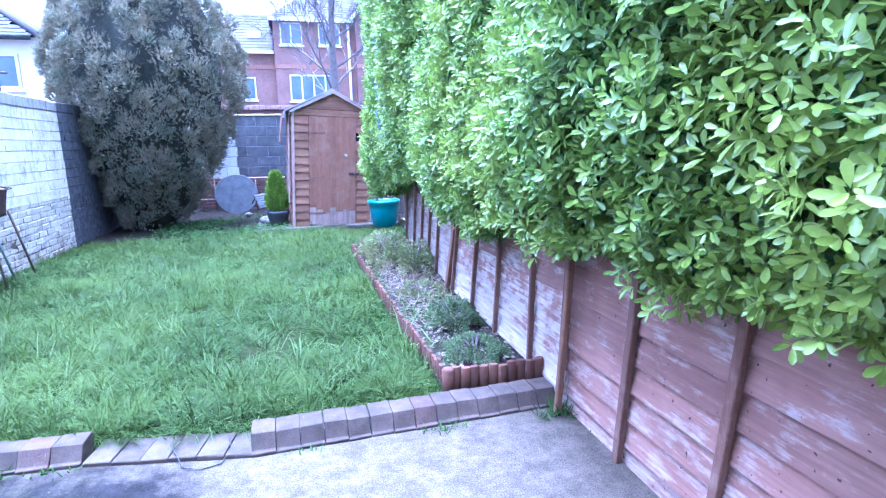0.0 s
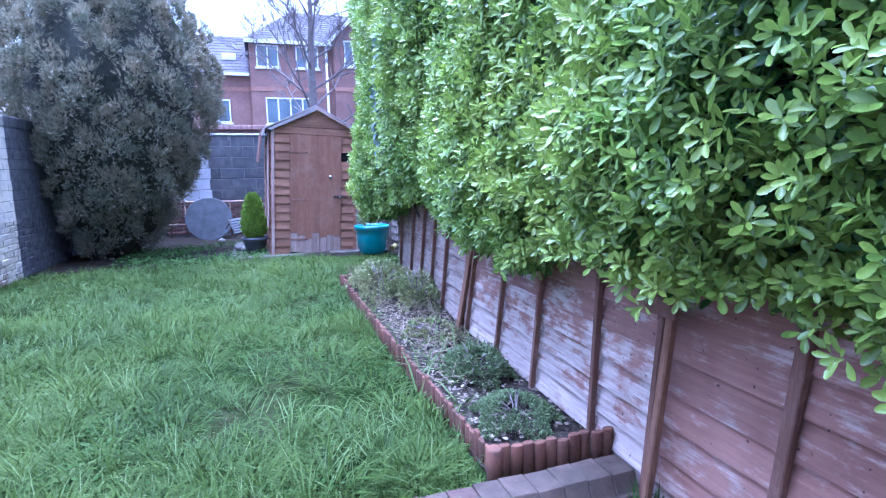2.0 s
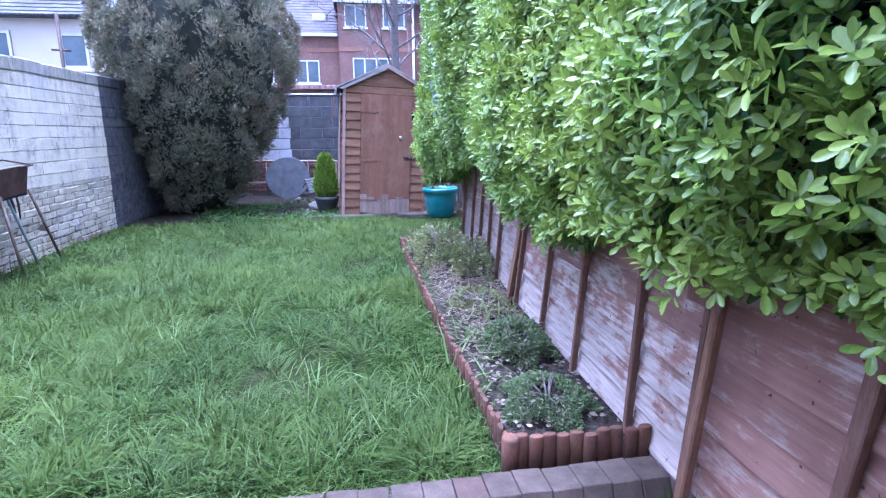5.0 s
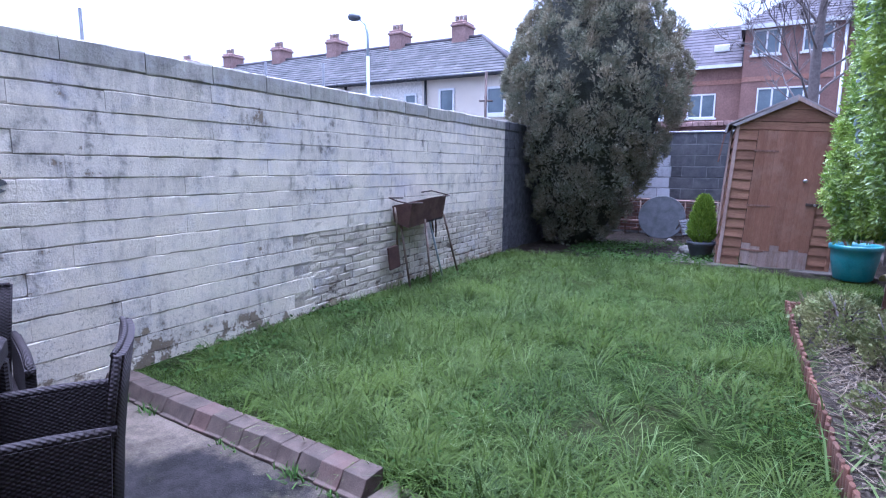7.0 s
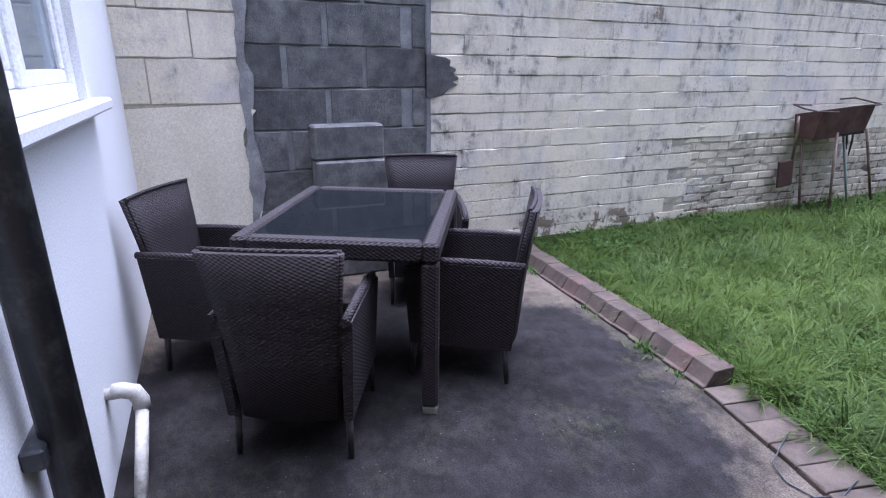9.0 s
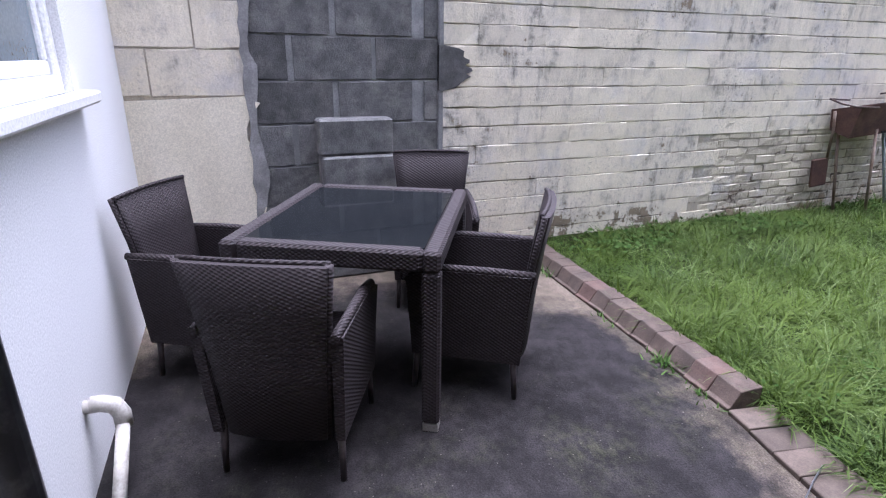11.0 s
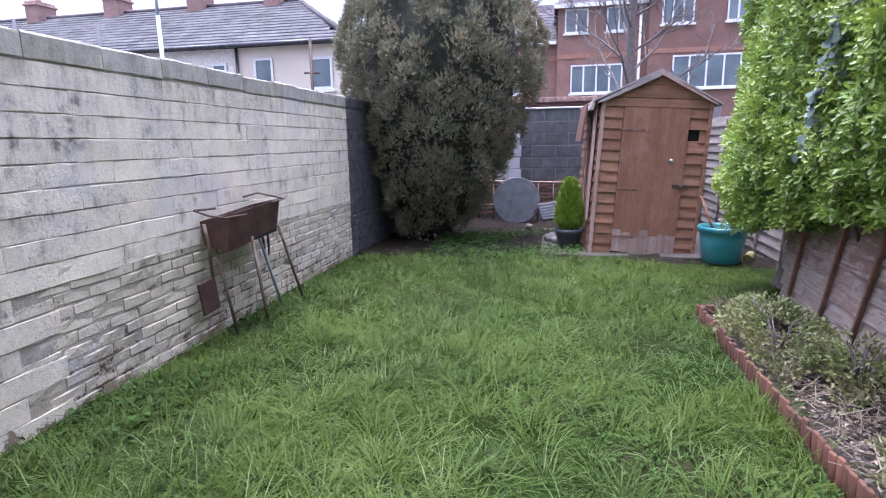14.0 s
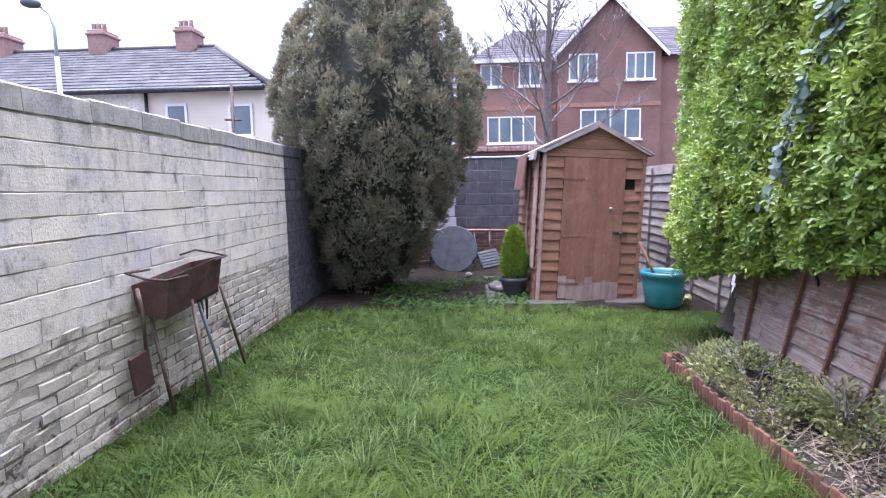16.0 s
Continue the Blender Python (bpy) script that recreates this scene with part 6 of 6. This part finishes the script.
for x0, x1, z0, z1, y, bars, tr in ((2.95, 4.1, 6.85, 8.0, BY, 1, None), (4.98, 6.16, 6.85, 8.0, BY, 1, None), (7.5, 8.95, 6.95, 8.3, BY - 0.5, 2, None), (10.4, 11.85, 6.95, 8.3, BY - 0.5, 2, None),
                                    (3.3, 5.85, 3.9, 5.3, BY, 3, None), (8.1, 11.2, 3.95, 5.5, BY - 0.5, 3, None), (0.2, 1.5, 4.0, 5.2, BY + 0.4, 1, None), (-2.2, -0.9, 4.0, 5.2, BY + 0.4, 1, None), (13.4, 14.8, 6.85, 8.0, BY, 1, None), (13.4, 15.8, 3.9, 5.3, BY, 3, None)):
    house_window(flats, x0, x1, z0, z1, y, bars=bars, transom=tr)
part("drain_pipe", tube([(6.6, BY - 0.1, 8.1), (6.6, BY - 0.1, 0)], 0.07, 8), M_upvc, flats, "white drain pipe")
part("roof_vent", box(1.2, 1.9, BY + 1.3, BY + 1.7, 7.4, 7.75, 0.02), M_upvc, flats)

# low brick wall with a pale top beyond the back wall
lowwall = thing("far_wall", 2, 13.5, 0, label="red brick wall topped with tiles behind the back wall", category="wall", kind="structure")
lowwall.matrix_world = Matrix()
part("brickwork", box(-0.2, 5.4, 13.6, 13.8, -0.1, 2.26), M_red_brick_low, lowwall)
x = -0.15
while x < 5.3:
    part("coping_brick", box(x, x + 0.105, 13.55, 13.85, 2.262, 2.36 + rnd.uniform(-0.006, 0.006), 0.01), M_chimney, lowwall)
    x += 0.115
tagged(link_mesh("wall_back_coping", box(0.0, 5.5, 12.98, 13.24, 2.102, 2.135, 0.008), M_flashing), "white painted strip along the back wall's top", "coping", kind="structure")

# ---- bare tree and street furniture ----
bare = thing("bare_tree", 4.75, 20.0, 0, label="leafless grey branching tree before the brick flats", category="tree")
part("trunk", tube([(0, 0, 0), (0.02, 0, 2.5), (-0.02, 0.03, 4.5), (0.05, 0, 6.6), (0.0, 0, 8.4)], [0.2, 0.16, 0.13, 0.08, 0.02], 10), M_bark, bare)
br = random.Random(77)


def limb(bm, p, d, length, r, depth):
    pts, rad = [Vector(p)], [r]
    d = Vector(d).normalized()
    for i in range(4):
        d = (d + Vector((br.gauss(0, 0.13), br.gauss(0, 0.13), br.gauss(0.05, 0.09)))).normalized()
        pts.append(pts[-1] + d * length / 4)
        rad.append(r * (1 - 0.8 * (i + 1) / 4))
    add_tube(bm, pts, rad, 5 if depth > 1 else 4, caps=False)
    if depth > 0:
        for i in range(5):
            q = br.uniform(0.3, 1.0)
            k = min(3, int(q * 4))
            base = pts[k].lerp(pts[k + 1], q * 4 - k)
            nd = (d + Vector((br.gauss(0, 0.6), br.gauss(0, 0.6), br.gauss(0.2, 0.4)))).normalized()
            limb(bm, base, nd, length * br.uniform(0.4, 0.65), rad[k] * 0.5 + 0.007, depth - 1)


for i in range(17):
    z = 2.4 + i * 0.33
    a = i * 2.4 + br.uniform(-0.4, 0.4)
    bm = bmesh.new()
    limb(bm, (0, 0, z), (math.cos(a), math.sin(a), 0.45 + 0.04 * i), 2.9 - 0.09 * i, 0.055 - 0.0016 * i, 3)
    part("branch", bm, M_bark, bare)

lamp = thing("street_lamp", -8.0, 16.0, 0, label="grey street lamp with a curved arm", category="street lamp")
part("pole", tube([(0, 0, 0), (0, 0, 5.0)], [0.07, 0.055], 12), M_lamp_grey, lamp)
part("upper_pole", tube([(0, 0, 5.0), (0, 0, 5.7), (-0.08, -0.02, 6.02), (-0.28, -0.05, 6.2)], [0.045, 0.04, 0.035, 0.03], 10), M_lamp_grey, lamp)
part("lamp_head", lathe([(0.02, -0.28), (0.1, -0.2), (0.13, 0.0), (0.11, 0.16), (0.03, 0.24)], 14), M_grey_pot, lamp, "dark lamp head").matrix_basis = pose(-0.5, -0.08, 6.28, 0, -80, 0)
pole2 = thing("tall_post", -6.0, 5.95, 0, label="thin dark post behind the garden wall", category="post")
part("pole", tube([(0, 0, 0), (0, 0, 3.8)], 0.025, 8), M_grey_pot, pole2)
aerial = thing("leaning_pole", -3.2, 15.0, 0, label="dark pole with a cross bar beyond the wall", category="post")
part("pole", tube([(0, 0, 0), (0.02, 0, 4.0)], 0.04, 8), M_dark_iron, aerial)
part("cross_bar", tube([(-0.18, 0, 3.22), (0.22, 0, 3.2)], 0.025, 6), M_dark_iron, aerial)
for x, z in ((-11.3, 5.9), (-14.4, 6.2)):
    st = thing("tall_post", x, 17.5, 0, label="dark pole standing before the houses", category="post")
    part("pole", tube([(0, 0, 0), (0, 0, z - 0.6)], 0.05, 8), M_grey_pot, st)


# ---- wall pieces: blocks, bricks and coping ----
BLK = block_meshes(UNIT + 0.001, COURSE - 0.005, 0.05, M_cream, 10, 3, 0.004, 0.003)
HALF = block_meshes(UNIT / 2 - 0.008, COURSE - 0.008, 0.05, M_cream, 3, 4, 0.006, 0.004)
COP = block_meshes(UNIT - 0.006, 0.14, 0.26, M_coping, 5, 6, 0.012, 0.0035)
BRK = block_meshes(0.224, 0.07, 0.05, M_cream_brick, 10, 8, 0.008, 0.005)
y, i = 2.15 + UNIT / 2, 0
while y < 13.0:
    place("coping_block", COP[i % 5], wall_left, 0.004, y, WALL_TOP - 0.07 + rnd.uniform(-0.008, 0.008) + (0.012 if y > 5.6 else 0.0))
    y += UNIT
    i += 1
row, z = 0, WALL_TOP - 0.14 - COURSE / 2
while z > -0.05:
    off = (row % 2) * UNIT / 2
    y = 2.13 + UNIT / 2 + (off if off else 0)
    if off:
        place("block", HALF[row % 3], wall_left, rnd.uniform(-0.004, 0.002), 2.13 + UNIT / 4, z)
    while y < 12.9:
        if not (z < 0.80 and y > 4.85 - (0.25 if row % 2 else 0)):
            place("block", BLK[rnd.randrange(10)], wall_left, rnd.uniform(-0.003, 0.002), y, z + rnd.uniform(-0.002, 0.002)).rotation_euler = (rnd.uniform(-0.006, 0.006), 0, 0)
        y += UNIT
    z -= COURSE
    row += 1
z, row = 0.80 - 0.038 + 0.077, 0
while z > -0.03:
    y = 4.49 + (0.115 if row % 2 else 0)
    while y < 11.0:
        place("brick", BRK[rnd.randrange(10)], wall_left, (rnd.uniform(-0.006, -0.004) if y < 5.1 or z > 0.78 else rnd.uniform(-0.006, 0.001)), y, z + rnd.uniform(-0.004, 0.004))
        y += 0.232
    z -= 0.077
    row += 1
# cream pieces beside the house, over a smooth plaster patch
CB = block_meshes(0.49, 0.248, 0.05, M_cream, 4, 31, 0.006, 0.004)
for row in range(4):
    z = WALL_TOP + 0.06 - 0.127 - row * 0.255
    for q, y in enumerate((0.17, 0.67) if row % 2 else (0.42, 0.92 - 0.124)):
        o = place("block", CB[(row + q) % 4], wall_left_near, rnd.uniform(-0.006, 0.0), y, z)
        o.scale = (1, 0.5 if (q and not row % 2) else 1.0, 1)
bm = bmesh.new()
edge = [(0.28, 1.10), (0.90, 1.12)]
zz = 1.08
while zz > 0:
    edge.append((0.93 + 0.025 * math.sin(zz * 19) + rnd.uniform(-0.02, 0.03), zz))
    zz -= 0.07
edge += [(0.93, -0.05), (0.28, -0.05)]
a = [bm.verts.new((0.004, y, z)) for y, z in edge]
b = [bm.verts.new((-0.02, y, z)) for y, z in edge]
bm.faces.new(a)
for q in range(len(edge)):
    bm.faces.new((a[q], a[(q + 1) % len(edge)], b[(q + 1) % len(edge)], b[q]))
bmesh.ops.recalc_face_normals(bm, faces=bm.faces)
part("plaster_patch", bm, M_plaster, wall_left_near, "smooth cream painted plaster")
# grey blocks
GB = block_meshes(0.472, 0.244, 0.06, M_grey_block, 6, 9, 0.004, 0.003)
GH = block_meshes(0.222, 0.244, 0.06, M_grey_block, 4, 10, 0.004, 0.003)
for row in range(8):
    z = 1.97 - 0.127 - row * 0.255
    ys = (1.18, 1.69) if row % 2 else (1.43, 1.93)
    for y in ys:
        place("block", GB[rnd.randrange(6)], wall_pillar, -0.02 + rnd.uniform(-0.003, 0.003), y, z)
    for y in ((2.065,) if row % 2 else (1.045,)):
        o = place("block", GH[rnd.randrange(4)], wall_pillar, -0.02, y, z)
        o.scale = (1, 0.5 if row % 2 else 1.0, 1)
# mortar smeared down the joint with the cream part
bm = bmesh.new()
k = 26
lo = [(0.908 + rnd.uniform(-0.012, 0.012), 1.97 * q / k) for q in range(k + 1)]
hi = [(0.966 + 0.016 * math.sin(q * 0.9) + rnd.uniform(-0.015, 0.02), 1.97 * q / k) for q in range(k + 1)]
for q in range(k):
    quad = (lo[q], hi[q], hi[q + 1], lo[q + 1])
    bmesh.ops.contextual_create(bm, geom=[bm.verts.new((0.0075 - 0.004 * (c % 3 != 0), y, z)) for c, (y, z) in enumerate(quad)])
bmesh.ops.remove_doubles(bm, verts=bm.verts, dist=0.0005)
r_ = bmesh.ops.extrude_face_region(bm, geom=list(bm.faces))
for v in r_["geom"]:
    if isinstance(v, bmesh.types.BMVert):
        v.co.x -= 0.03
bmesh.ops.recalc_face_normals(bm, faces=bm.faces)
part("mortar_smear", bm, M_pale_mortar, wall_pillar, "pale rough mortar strip")
# broken edge of the painted wall beside the grey blocks
for z0, z1, w in ((1.14, 1.42, 0.2), (1.76, 1.92, 0.17), (0.55, 0.72, 0.07), (0.25, 0.42, 0.05)):
    bm = bmesh.new()
    prof = []
    k = 16
    for q in range(k + 1):
        u = q / k
        prof.append((2.125 + w * math.sin(u * math.pi) ** 0.35 * rnd.uniform(0.72, 1.05) + 0.01, z0 + (z1 - z0) * u))
    poly = [(2.10, z0)] + prof + [(2.10, z1)]
    a = [bm.verts.new((0.006 + rnd.uniform(0, 0.004), y, z)) for y, z in poly]
    b = [bm.verts.new((-0.03, y, z)) for y, z in poly]
    bm.faces.new(a)
    for q in range(len(poly)):
        bm.faces.new((a[q], a[(q + 1) % len(poly)], b[(q + 1) % len(poly)], b[q]))
    bmesh.ops.recalc_face_normals(bm, faces=bm.faces)
    part("rough_mortar", bm, M_grey_block, wall_pillar, "rough dark broken mortar edge")
part("edge_strip", box(-0.03, 0.002, 2.10, 2.135, 0.0, 1.97, 0.006), M_grey_joint, wall_pillar)
# back wall
BB = block_meshes(0.445, 0.212, 0.05, M_back_block, 6, 12, 0.008, 0.004, axis="x")
LB = block_meshes(0.222, 0.068, 0.05, M_red_brick_low, 6, 13, 0.006, 0.005, axis="x")
M_white_patch = painted_wall("white paint patch on block", (0.55, 0.55, 0.58), (0.48, 0.48, 0.5), (0.12, 0.12, 0.13), (0.2, 0.2, 0.2), edge_y=1.98, axis=0)
WB = block_meshes(0.445, 0.212, 0.05, M_white_patch, 4, 14, 0.008, 0.004, axis="x")
for row in range(6):
    z = 2.1 - 0.112 - row * 0.222
    x = -0.1 + (0.227 if row % 2 else 0)
    while x < 5.3:
        white = 1.2 < x < 2.15 and row in (2, 3, 4, 5)
        place("block", (WB if white else BB)[rnd.randrange(4)], wall_back, x, 13.0 + rnd.uniform(-0.003, 0.004), z)
        x += 0.455
    row += 1
for row in range(9):
    z = 0.73 - row * 0.077
    x = 0.9 + (0.115 if row % 2 else 0)
    while x < 3.6:
        place("brick", LB[rnd.randrange(6)], wall_back, x, 13.0 + rnd.uniform(-0.004, 0.004), z)
        x += 0.232
